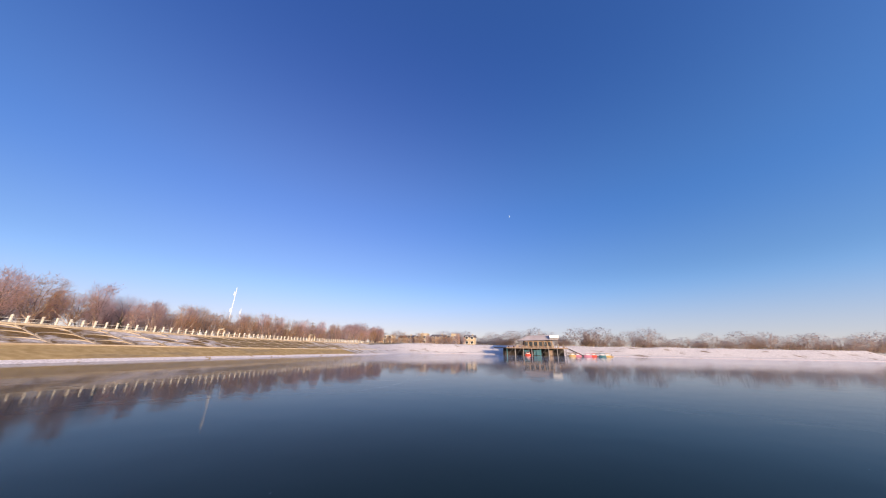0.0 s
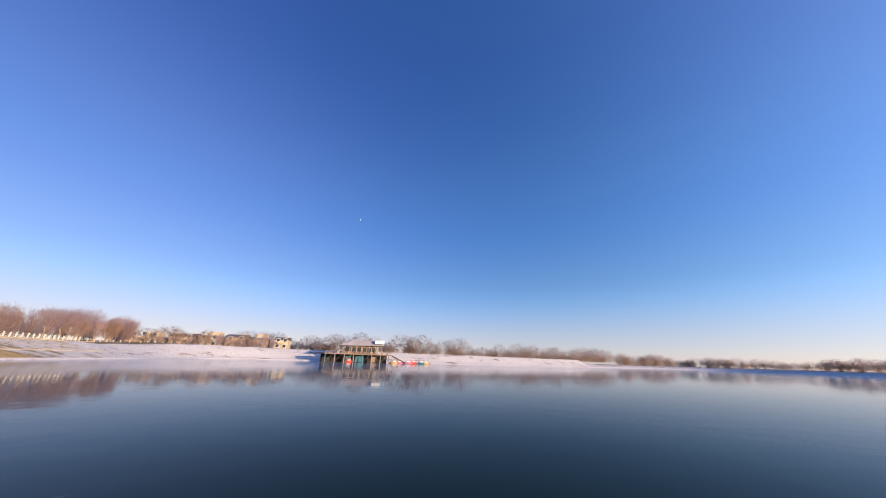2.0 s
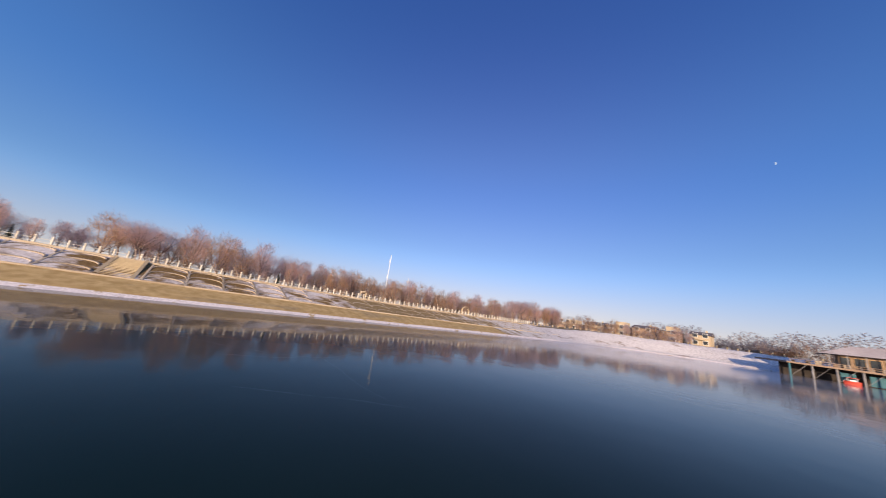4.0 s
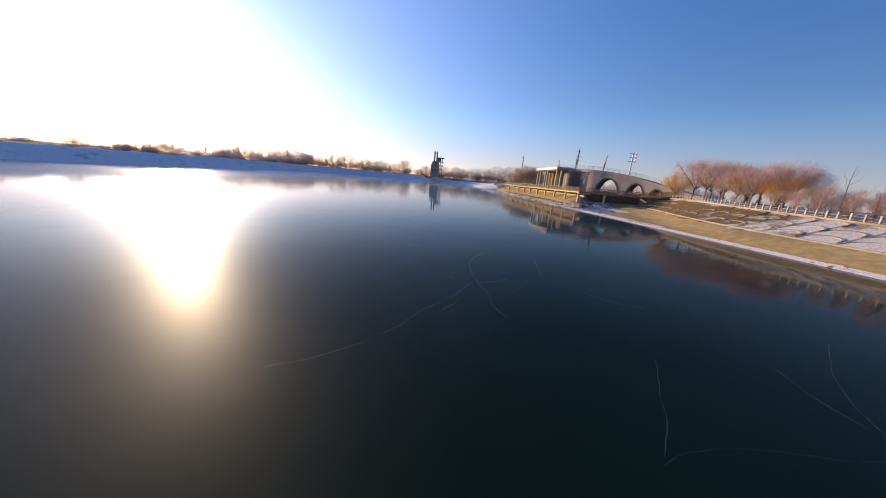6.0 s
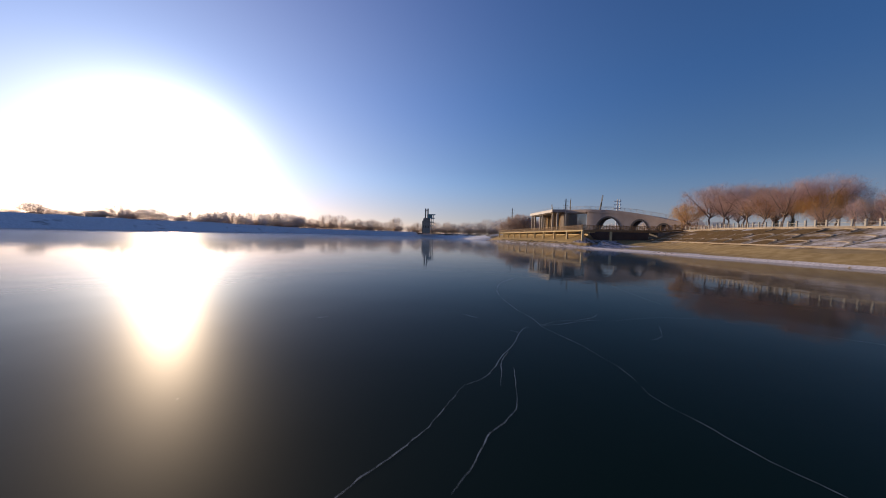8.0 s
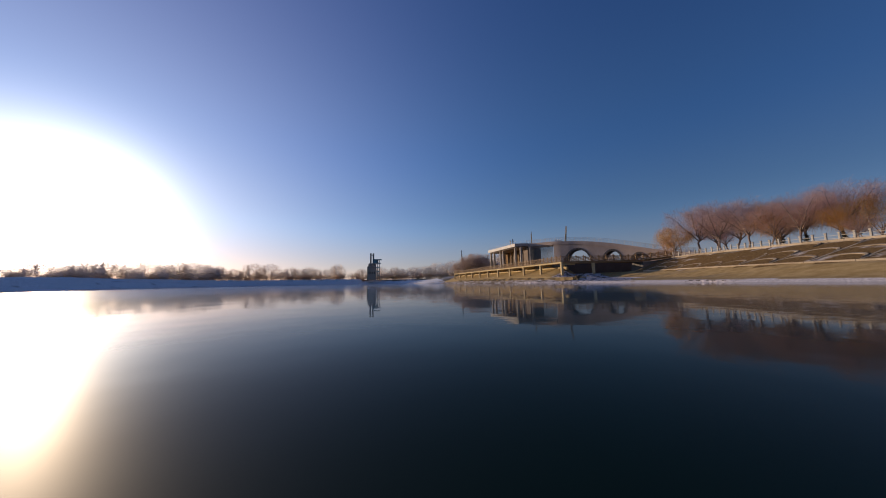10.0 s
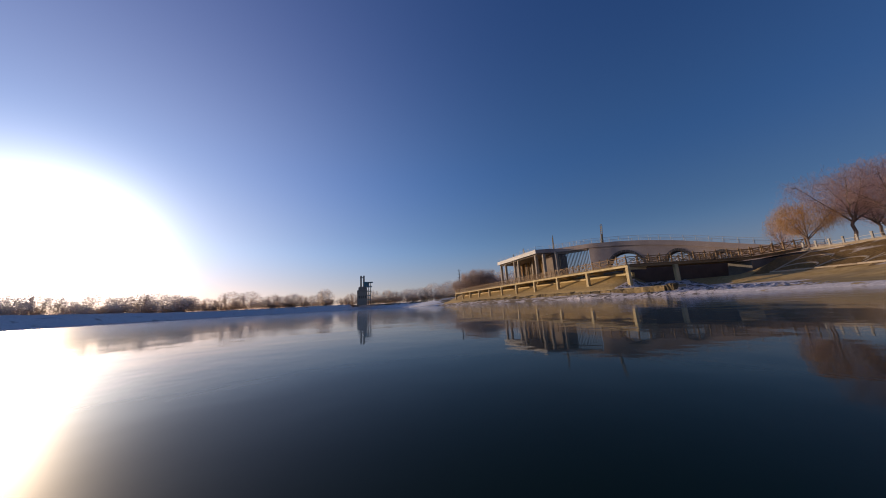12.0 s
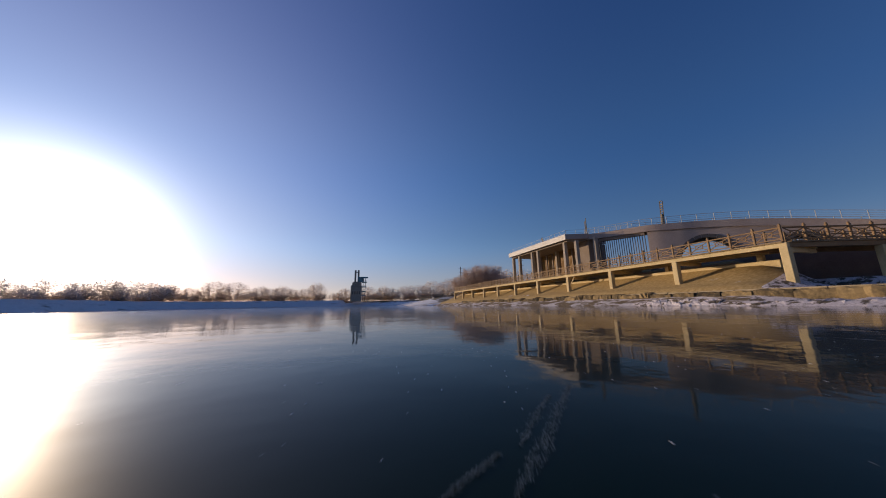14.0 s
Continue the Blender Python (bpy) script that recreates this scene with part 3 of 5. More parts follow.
def crack(points, width, seed, stray=0.06):
    """A ragged crack of crushed white ice, broken into dashes."""
    rnd = random.Random(seed)
    line = smooth_line(points, 0.05)
    s = Shape()
    i = 0
    while i < len(line) - 3:
        run = rnd.randint(8, 60)
        seg = line[i:i + run]
        if len(seg) > 2:
            left, right = [], []
            for k, p in enumerate(seg):
                d = seg[min(k + 1, len(seg) - 1)] - seg[max(k - 1, 0)]
                d = d / (np.linalg.norm(d) + 1e-6)
                w = 0.34 * width * rnd.uniform(0.25, 1.0) * math.sin(math.pi * (k + 0.5) / len(seg)) ** 0.5
                q = p + np.array([-d[1], d[0]]) * (stray * noise.noise(Vector((p[0] * 1.7, p[1] * 1.7, seed))) + 0.015 * noise.noise(Vector((p[0] * 9, p[1] * 9, seed))))
                left.append((q[0] - d[1] * w, q[1] + d[0] * w, ICE + 0.004))
                right.append((q[0] + d[1] * w, q[1] - d[0] * w, ICE + 0.004))
            m = len(seg)
            s.add(left + right, [(k, m + k, m + k + 1, k + 1) for k in range(m - 1)])
        i += run + rnd.choice((-1, -1, -1, 0, 1, 2, 6))
    part("crack", s, M_CRACK, lake, "ragged white crack in the ice")


crack([(-36.7, -57.5), (-37.63, -58.8), (-38.25, -60.3), (-38.45, -61.6), (-38.45, -62.7), (-38.38, -63.5), (-38.4, -63.95)], 0.03, 40, 0.03)
crack([(-38.4, -63.95), (-38.25, -64.6), (-38.15, -65.3), (-38.15, -66.0), (-38.2, -66.6), (-37.8, -67.8)], 0.016, 41)
crack([(-40.15, -66.03), (-39.91, -65.86), (-39.74, -65.63), (-39.55, -65.3), (-39.2, -64.8), (-38.94, -64.3), (-38.75, -64.08), (-38.43, -63.93)], 0.026, 42, 0.02)
crack([(-38.43, -63.93), (-37.94, -63.64), (-37.53, -63.59), (-37.02, -63.35), (-36.79, -63.1)], 0.02, 43, 0.02)
crack([(-38.43, -63.93), (-38.0, -63.86), (-37.52, -63.67), (-36.93, -63.51)], 0.022, 44, 0.02)
crack([(-39.78, -66.06), (-39.68, -65.78), (-39.58, -65.44), (-39.4, -65.13)], 0.016, 45, 0.02)
crack([(-45.0, -70.9), (-43.97, -70.4), (-42.84, -69.6), (-41.8, -68.4), (-41.2, -67.4), (-40.76, -66.92), (-40.15, -66.03)], 0.014, 46)
crack([(-40.45, -67.36), (-40.28, -67.13), (-40.11, -66.85), (-39.74, -66.42), (-39.5, -65.65)], 0.014, 47, 0.03)
crack([(-36.8, -63.6), (-35.4, -63.35), (-34.45, -63.5), (-34.1, -63.9)], 0.010, 48)
crack([(-36.05, -63.96), (-36.52, -64.5), (-36.82, -64.67)], 0.016, 49, 0.04)
crack([(-39.75, -63.2), (-39.5, -63.45)], 0.02, 50, 0.02)
crack([(-39.09, -64.2), (-38.94, -64.34)], 0.014, 51, 0.02)
crack([(-33.65, -58.97), (-34.09, -60.73), (-34.33, -62.07)], 0.018, 52)
crack([(-33.3, -64.4), (-32.3, -65.4), (-31.2, -66.0)], 0.024, 53)
crack([(-30.0, -70.0), (-30.4, -71.2), (-30.5, -72.1), (-30.4, -73.1), (-30.2, -73.8), (-29.2, -75.3)], 0.02, 54)
crack([(-36.5, -73.3), (-35.7, -73.0), (-34.0, -72.9), (-32.4, -73.1), (-30.4, -73.15), (-28.8, -73.3)], 0.005, 55)
crack([(-33.8, -69.8), (-34.95, -71.44), (-35.55, -72.33), (-36.3, -73.1)], 0.010, 56)
crack([(-25.5, -68.3), (-28.3, -70.3), (-29.94, -71.94), (-30.4, -73.1)], 0.013, 57)
crack([(-42.6, -63.53), (-42.42, -63.43)], 0.013, 58, 0.0)
crack([(-37.6, -37.9), (-37.85, -39.2), (-37.95, -39.65), (-38.02, -39.99), (-38.08, -40.25), (-38.14, -40.5), (-38.3, -41.2)], 0.0035, 59, 0.01)
# milky bands in the ice where it thawed and froze again: clouds of trapped slivers
def milky(points, spread, count, seed):
    rnd = random.Random(seed)
    line = smooth_line(points, 0.02)
    s = Shape()
    for k in range(count):
        i = min(int(len(line) * rnd.random()), len(line) - 2)
        d = line[i + 1] - line[i]
        d = d / (np.linalg.norm(d) + 1e-9)
        n = np.array([-d[1], d[0]])
        thin = 0.35 + 0.65 * math.sin(math.pi * i / len(line))
        p = line[i] + n * rnd.gauss(0, spread * thin * (0.5 + abs(noise.noise(Vector((i * 0.05, seed, 0)))) * 1.6))
        e = d * rnd.uniform(0.003, 0.013) + n * rnd.gauss(0, 0.004)
        w = np.array([-e[1], e[0]]) * rnd.uniform(0.06, 0.16)
        s.add([(*(p - e), ICE + 0.004), (*(p + w), ICE + 0.004), (*(p + e), ICE + 0.004), (*(p - w), ICE + 0.004)], [(0, 3, 2, 1)])
    part("milky_band", s, M_MILKY, lake, "feathered milky band of trapped air in the ice")


milky([(-29.1, -14.6), (-29.41, -15.67), (-29.43, -15.94), (-29.49, -16.21), (-29.57, -16.4), (-29.66, -16.6)], 0.035, 900, 60)
milky([(-29.5, -15.8), (-29.52, -16.0), (-29.58, -16.22), (-29.66, -16.38)], 0.03, 500, 61)
milky([(-28.55, -11.87), (-28.42, -11.78), (-28.3, -11.7)], 0.014, 400, 62)
milky([(-28.36, -11.9), (-28.18, -11.73), (-27.95, -11.5), (-27.6, -11.15)], 0.022, 900, 63)
milky([(-28.22, -11.68), (-28.05, -11.5), (-27.8, -11.25)], 0.016, 400, 64)


# ---- east embankment ----
def build_lattice():
    """Arched concrete ribs over the embankment slope, in columns three cells high."""
    slope = thing("slope_lattice", "arched concrete ribs over a grassy slope, partly snowed in", "embankment")
    W, rows = 3.5, 3
    arch = Shape()
    left, right = [], []
    for k in range(11):
        a = math.pi * k / 10
        y, u = -math.cos(a) * (W / 2 - 0.16), 1.4 * math.sin(a) ** 0.8
        for lst, r in ((left, 0.0), (right, 0.28)):
            yy, uu = y * (1 + r * 0.1), u + r
            lst.append((yy, uu))
    ring = []
    for y, u in left:
        ring.append((u, y, 0.055))
    for y, u in right:
        ring.append((u, y, 0.045))
    base = [(p[0], p[1], -0.15) for p in ring]
    f = []
    for k in range(10):
        f += [(k, k + 1, 11 + k + 1, 11 + k), (22 + k, k + 22 + 11, 22 + 12 + k, 22 + k + 1), (k, 22 + k, 22 + k + 1, k + 1), (11 + k, 11 + k + 1, 33 + k + 1, 33 + k)]
    arch.add(ring + base, f)
    arch_me = arch.mesh("arch_rib", M_RIB)
    rib = Shape().chamfer_box(0, -0.11, -0.2, 1, 0.11, 0.04, 0.02)
    rib_me = rib.mesh("rib", M_RIB)
    y = -9.0
    while y > -150:
        if not -65.4 < y - W / 2 < -60.6:
            ym = y - W / 2
            h, b = bank_top(ym), setback(ym)
            x0, z0, x1, z1 = 0.25 + b, 1.85 * h / 4.6 + 0.12, 7.4 + b, h
            if ym < -84:
                # earth has filled the cells nearly level with the ribs further south
                z0, z1 = z0 - 0.05, z1 - 0.05
            tilt = math.atan2(z1 - z0, x1 - x0)
            run = math.hypot(x1 - x0, z1 - z0)
            swing = -math.atan2(setback(y) - setback(y - W), W)
            m = Matrix.Translation((x0, ym, z0)) @ Matrix.Rotation(swing, 4, "Z") @ Matrix.Rotation(-tilt, 4, "Y")
            for r in range(rows):
                part("arch_rib", arch_me, None, slope, at=m @ Matrix.Translation((run * (r + 0.28) / rows, 0, 0)))
            part("rib", rib_me, None, slope, at=m @ Matrix.Translation((0, W / 2, 0)) @ Matrix.Diagonal((run, 1, 1, 1)))
        y -= W
    foot_me = Shape().chamfer_box(-0.15, -3.5, -0.12, 0.15, 0, 0.16, 0.03).mesh("kerb", M_RIB)
    y = -9.0
    while y > -150:
        for x, z, lift in ((0.15, lambda q: 1.85 * bank_top(q) / 4.6 + 0.12, -0.07), (7.6, bank_top, 0.06)):
            a = Vector((x + setback(y), y, z(y) + lift))
            d = Vector((x + setback(y - 3.5), y - 3.5, z(y - 3.5) + lift)) - a
            m = Matrix.Translation(a) @ Matrix.Rotation(math.atan2(d.x, -d.y), 4, "Z") @ Matrix.Rotation(-math.atan2(d.z, 3.5), 4, "X") @ Matrix.Diagonal((1, d.length / 3.5, 1, 1))
            part("kerb", foot_me, None, slope, at=m)
        y -= 3.5


def build_stair():
    st = thing("bank_stair", "sandy concrete stair down the bank to the ice", "stair")
    y0, y1 = -64.2, -61.9
    steps = 22
    x0, x1, z0, z1 = -3.2, 8.0, 0.35, 3.75
    for k in range(steps):
        xa, xb = x0 + (x1 - x0) * k / steps, x0 + (x1 - x0) * (k + 1) / steps
        z = z0 + (z1 - z0) * (k + 1) / steps + 0.0
        part("step", Shape().chamfer_box(xa, y0 + 0.003, -0.3, xb + 0.1, y1 - 0.003, z, 0.02), M_STAIR, st)
    for y in (y0 - 0.3, y1):
        s = Shape()
        p = [(x0 - 0.2, z0 - 0.6), (x1, z1 - 0.6), (x1, z1 + 0.12), (x0 - 0.2, z0 + 0.06)]
        s.add([(x, y, z) for x, z in p] + [(x, y + 0.3, z) for x, z in p], [(0, 1, 2, 3), (7, 6, 5, 4), (0, 4, 5, 1), (1, 5, 6, 2), (2, 6, 7, 3), (3, 7, 4, 0)])
        part("side_wall", s, M_STAIR, st)


def build_bank_fence():
    fence = thing("bank_fence", "pale stone posts with slim rails along the crest of the bank", "fence")
    post = Shape().chamfer_box(-0.085, -0.085, -0.15, 0.085, 0.085, 0.8, 0.025)
    post.chamfer_box(-0.065, -0.065, 0.8, 0.065, 0.065, 0.86, 0.02)
    post.chamfer_box(-0.105, -0.105, 0.86, 0.105, 0.105, 1.02, 0.035)
    post_me = post.mesh("post", M_POST)
    rnd = random.Random(5)
    y = -9.0
    ys = []
    while y > -150:
        ys.append(y)
        part("post", post_me, None, fence, at=Matrix.Translation((crest(y), y, bank_top(y) + 0.02)) @ Matrix.Rotation(rnd.uniform(-0.02, 0.02), 4, "X"))
        y -= 1.14
    for a, b in zip(ys, ys[1:]):
        for h in (0.35, 0.68):
            part("rail", Shape().beam((crest(a), a - 0.085, bank_top(a) + h), (crest(b), b + 0.085, bank_top(b) + h), 0.03, 0.035), M_POST, fence)


# ---- boardwalk ----
Z_DECK = 4.4
LEG = Vector((22.9, -7.63, 0))


def leg_lift(d):
    """The second leg climbs to the top of the bank over its last third."""
    return 0.95 * max(0.0, (d - 15.0) / 9.0) ** 1.4


def rail_panel(length):
    """One fence panel with an inner frame and crossed braces, along +x."""
    s = Shape()
    s.beam((0.06, 0, 1.0), (length - 0.06, 0, 1.0), 0.11, 0.09)
    s.beam((0.06, 0, 0.16), (length - 0.06, 0, 0.16), 0.08, 0.08)
    a, b = 0.06, length - 0.06
    c, d = length * 0.5 - 0.27, length * 0.5 + 0.27
    s.beam((a, 0, 0.2), (c, 0, 0.42), 0.05, 0.06).beam((a, 0, 0.96), (c, 0, 0.74), 0.05, 0.06)
    s.beam((b, 0, 0.2), (d, 0, 0.42), 0.05, 0.06).beam((b, 0, 0.96), (d, 0, 0.74), 0.05, 0.06)
    s.beam((c, 0, 0.42), (d, 0, 0.42), 0.05, 0.06).beam((c, 0, 0.74), (d, 0, 0.74), 0.05, 0.06)
    s.beam((c, 0, 0.40), (c, 0, 0.76), 0.05, 0.05).beam((d, 0, 0.40), (d, 0, 0.76), 0.05, 0.05)
    s.beam((c, 0, 0.42), (d, 0, 0.74), 0.045, 0.05).beam((c, 0, 0.74), (d, 0, 0.42), 0.045, 0.05)
    s.beam((c, 0, 0.58), (a, 0, 0.58), 0.045, 0.05).beam((d, 0, 0.58), (b, 0, 0.58), 0.045, 0.05)
    return s


def build_boardwalk():
    walkway = thing("boardwalk", "timber boardwalk on concrete posts with a brown crossed railing", "boardwalk")
    BAY, BAYS = 7.5, 10
    long_y = BAY * BAYS
    leg_len = LEG.length
    ux = LEG / leg_len
    un = Vector((-ux.y, ux.x, 0))
    leg_m = Matrix(((ux.x, un.x, 0, 0), (ux.y, un.y, 0, 0), (0, 0, 1, 0), (0, 0, 0, 1)))
    # edge beams and cross beams
    for name, s in (("edge_beam", Shape().chamfer_box(-0.18, -0.2, Z_DECK - 0.42, 0.14, long_y, Z_DECK - 0.1, 0.02)),
                    ("edge_beam", Shape().chamfer_box(3.0, -0.2, Z_DECK - 0.42, 3.3, long_y, Z_DECK - 0.1, 0.02)),
                    ("edge_beam", Shape().chamfer_box(-0.1, -0.16, Z_DECK - 0.42, 15.0, 0.16, Z_DECK - 0.1, 0.02, leg_m)),
                    ("edge_beam", Shape().chamfer_box(-0.1, 2.4, Z_DECK - 0.42, 15.0, 2.7, Z_DECK - 0.1, 0.02, leg_m))):
        part(name, s, M_CONC if s.v[1][0] < 4 else M_RAIL, walkway, "weathered edge beam")
    for side in (0.0, 2.55):
        for k in range(6):
            a, b = 15.0 + k * (leg_len - 15.0) / 6, 15.0 + (k + 1) * (leg_len - 15.0) / 6
            s = Shape().beam(leg_m @ Vector((a, side, Z_DECK - 0.26 + leg_lift(a))), leg_m @ Vector((b, side, Z_DECK - 0.26 + leg_lift(b))), 0.32, 0.32)
            part("edge_beam", s, M_RAIL, walkway, "weathered edge beam")
    post = Shape()
    post.chamfer_box(-0.24, -0.24, -1.2, 0.24, 0.24, Z_DECK - 0.42 - 1.95, 0.04)
    post_me = post.mesh("post", M_CONC)
    cross = Shape().chamfer_box(-0.1, -0.15, Z_DECK - 0.75, 3.2, 0.15, Z_DECK - 0.42, 0.03)
    cross_me = cross.mesh("cross_beam", M_CONC)
    for k in range(BAYS + 1):
        part("post", post_me, None, walkway, at=Matrix.Translation((0, k * BAY, 1.95)))
        part("cross_beam", cross_me, None, walkway, at=Matrix.Translation((0, k * BAY, 0)))
    p = ux * 6.4
    part("post", post_me, None, walkway, at=Matrix.Translation((p.x, p.y, 1.95)) @ Matrix.Rotation(math.atan2(ux.y, ux.x), 4, "Z"))
    brace = Shape().beam((0.0, 3 * BAY + 0.2, 2.1), (0.0, 3 * BAY - 1.3, Z_DECK - 0.5), 0.1, 0.12)
    part("brace", brace, M_CONC, walkway)
    # girder and short posts on the sand slope behind the outer row
    part("girder", Shape().chamfer_box(2.25, 1.4, 2.75, 2.75, long_y, 3.4, 0.06), M_CONC, walkway)
    inner = Shape().chamfer_box(-0.2, -0.2, 3.3, 0.2, 0.2, Z_DECK - 0.43, 0.03).mesh("short_post", M_CONC)
    for k in range(BAYS):
        part("short_post", inner, None, walkway, at=Matrix.Translation((2.5, (k + 0.35) * BAY, 0)))
    # deck boards
    board = Shape().box(-0.28, 0.0, Z_DECK - 0.1, 3.4, 0.285, Z_DECK).mesh("plank", M_DECK)
    for k in range(int(long_y / 0.3)):
        part("plank", board, None, walkway, at=Matrix.Translation((0, k * 0.3, 0.004 * (k % 3))))
    lb = Shape().box(0.0, -0.26, Z_DECK - 0.1, 0.285, 2.8, Z_DECK).mesh("plank", M_DECK)
    for k in range(1, int(leg_len / 0.3)):
        part("plank", lb, None, walkway, at=leg_m @ Matrix.Translation((k * 0.3, 0, 0.006 + 0.004 * (k % 3) + leg_lift(k * 0.3))))
    # railing
    rp = Shape()
    rp.chamfer_box(-0.07, -0.07, 0, 0.07, 0.07, 1.12, 0.02)
    rp.chamfer_box(-0.09, -0.09, 1.12, 0.09, 0.09, 1.19, 0.03)
    rp.chamfer_box(-0.06, -0.06, 1.2, 0.06, 0.06, 1.3, 0.03)
    rp_me = rp.mesh("rail_post", M_RAIL)
    PAN = 1.5
    panel_me = rail_panel(PAN).mesh("rail_panel", M_RAIL)
    count = int(long_y / PAN)
    for k in range(count + 1):
        part("rail_post", rp_me, None, walkway, at=Matrix.Translation((-0.1, k * PAN, Z_DECK)))
        if k < count:
            part("rail_panel", panel_me, None, walkway, at=Matrix.Translation((-0.1, k * PAN, Z_DECK)) @ Matrix.Rotation(math.pi / 2, 4, "Z"))
    n2 = int(round(leg_len / PAN))
    pan2 = rail_panel(leg_len / n2).mesh("rail_panel", M_RAIL)
    for side in (-0.08, 2.6):
        for k in range(n2 + 1):
            d0, d1 = k * leg_len / n2, (k + 1) * leg_len / n2
            z0, z1 = leg_lift(d0), leg_lift(d1)
            if k:
                part("rail_post", rp_me, None, walkway, at=leg_m @ Matrix.Translation((d0, side, Z_DECK + z0)))
            if k < n2 and (side < 0 or k > 1):
                part("rail_panel", pan2, None, walkway, at=leg_m @ Matrix.Translation((d0, side, Z_DECK + z0)) @ Matrix.Rotation(-math.atan2(z1 - z0, d1 - d0), 4, "Y"))


def build_ledge():
    """Rough stone ledge with a flat slab on top, and crusted snow heaved up along the shore."""
    ledge = thing("stone_ledge", "rough brown stone ledge along the shore, capped with snow", "ledge")
    rnd = random.Random(8)
    variants = []
    for k in range(7):
        L, H, D = rnd.uniform(0.8, 2.2), rnd.uniform(0.52, 0.72), rnd.uniform(0.6, 0.85)
        s = Shape()
        nu, nv = 6, 4
        # lumpy front and top, folded from one sheet
        prof = [(-0.5, -0.45), (-0.52, 0.25), (-0.46, 0.85), (-0.3, 1.0), (0.5, 1.02)]
        for i in range(nu + 1):
            e = 0.82 if i in (0, nu) else 1.0
            for px, pz in prof:
                w = 0.0 if pz < 0 else 1.0
                s.v.append((px * D * e + w * rnd.uniform(-.09, .09), L * i / nu + w * rnd.uniform(-.05, .05), pz * H * (0.94 if i in (0, nu) else 1) + w * rnd.uniform(-.07, .03)))
        for i in range(nu):
            for j in range(nv):
                p = i * (nv + 1) + j
                s.f.append((p, p + 1, p + nv + 2, p + nv + 1))
        s.f += [tuple(range(nv + 1)), tuple(nu * (nv + 1) + j for j in range(nv, -1, -1))]
        variants.append((L, s.mesh("stone", M_LEDGE)))
    y = -7.6
    while y < 62:
        L, me = rnd.choice(variants)
        part("stone", me, None, ledge, at=Matrix.Translation((-2.35 + 0.25 * noise.noise(Vector((y * 0.3, 0, 5))) + rnd.uniform(-0.05, 0.05), y, 0.5 + 0.08 * noise.noise(Vector((y * 0.2, 3, 1))))) @ Matrix.Rotation(rnd.uniform(-.08, .08), 4, "Z"))
        y += L + rnd.uniform(-0.03, 0.1)
    # paving slabs behind the stones
    y = -7.4
    while y < 62:
        L = rnd.uniform(1.8, 3.2)
        part("slab", Shape().chamfer_box(-2.3, y, 0.8, -0.7 + rnd.uniform(-.1, .1), y + L - 0.03, 1.1 + rnd.uniform(0, 0.04), 0.03), M_STAIR, ledge)
        y += L
    # heaved and crusted snow
    crust = Shape()
    y0, y1, dy, cols = -60.0, 78.0, 0.14, 18
    n = int((y1 - y0) / dy)
    for i in range(n + 1):
        y = y0 + i * dy
        b = 8.0 * min(max(-y / 3, 0.0), 1.0) * min(max((y + 21) / 6, 0.0), 1.0)
        wide = 0.9 + b if y < 2 else 0.9 + 0.8 * max(0.0, 1 - (y - 2) / 14)
        swell = 0.03 + 0.17 * max(0.0, 1 - abs(y + 8) / 13) + 0.2 * max(0.0, 1 - abs(y - 5.5) / 4) + 0.12 * max(0, noise.noise(Vector((y * 0.12, 7, 0))))
        for j in range(cols + 1):
            u = j / cols
            x = -5.3 + 0.35 * noise.noise(Vector((y * 0.5, 1, 1))) + (wide + 0.4) * u
            r1 = 1 - abs(noise.noise(Vector((x * 1.9, y * 1.1, 0)))) * 2.2
            r2 = 1 - abs(noise.noise(Vector((x * 5.5, y * 3.4, 4)))) * 2.2
            z = max(east_height(x, y), 0.0) - 0.10 + swell * (0.55 + 0.8 * r1 + 0.45 * r2) * math.sin(math.pi * min(max(u, 0.02), 0.98)) ** 0.5
            crust.v.append((x, y, z))
    for i in range(n):
        for j in range(cols):
            p = i * (cols + 1) + j
            crust.f.append((p, p + 1, p + cols + 2, p + cols + 1))
    lone("crusted_snow", crust, M_CRUST, "heaved crusted snow and broken ice along the shore", "snow", kind="stuff")
    # retaining walls that close the space under the decks; their dark colour holds the shade
    wall = thing("retaining_wall", "concrete retaining wall under the boardwalk and hall, shade put into its colour", "wall")
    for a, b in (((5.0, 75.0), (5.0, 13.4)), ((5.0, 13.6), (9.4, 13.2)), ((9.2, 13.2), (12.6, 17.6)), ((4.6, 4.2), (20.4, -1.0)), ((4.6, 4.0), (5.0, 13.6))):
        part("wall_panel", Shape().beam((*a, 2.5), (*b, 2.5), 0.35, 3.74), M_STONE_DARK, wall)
    # abutment under the end of the second leg
    ab = Shape()
    p = [(15.2, 1.2), (23.2, 1.2), (23.2, 4.75), (18.4, 4.05), (15.6, 3.94)]
    n = len(p)
    ab.add([(x, leg_line(x) - 0.1, z) for x, z in p] + [(x, leg_line(x) + 2.6, z) for x, z in p],
           [tuple(range(n)), tuple(range(2 * n - 1, n - 1, -1))] + [(i, n + i, n + (i + 1) % n, (i + 1) % n) for i in range(n)])
    lone("abutment", ab, M_PAVE, "grey concrete abutment under the boardwalk's end", "abutment", kind="structure")
    # flakes of frost lying on the ice
    flakes = Shape()
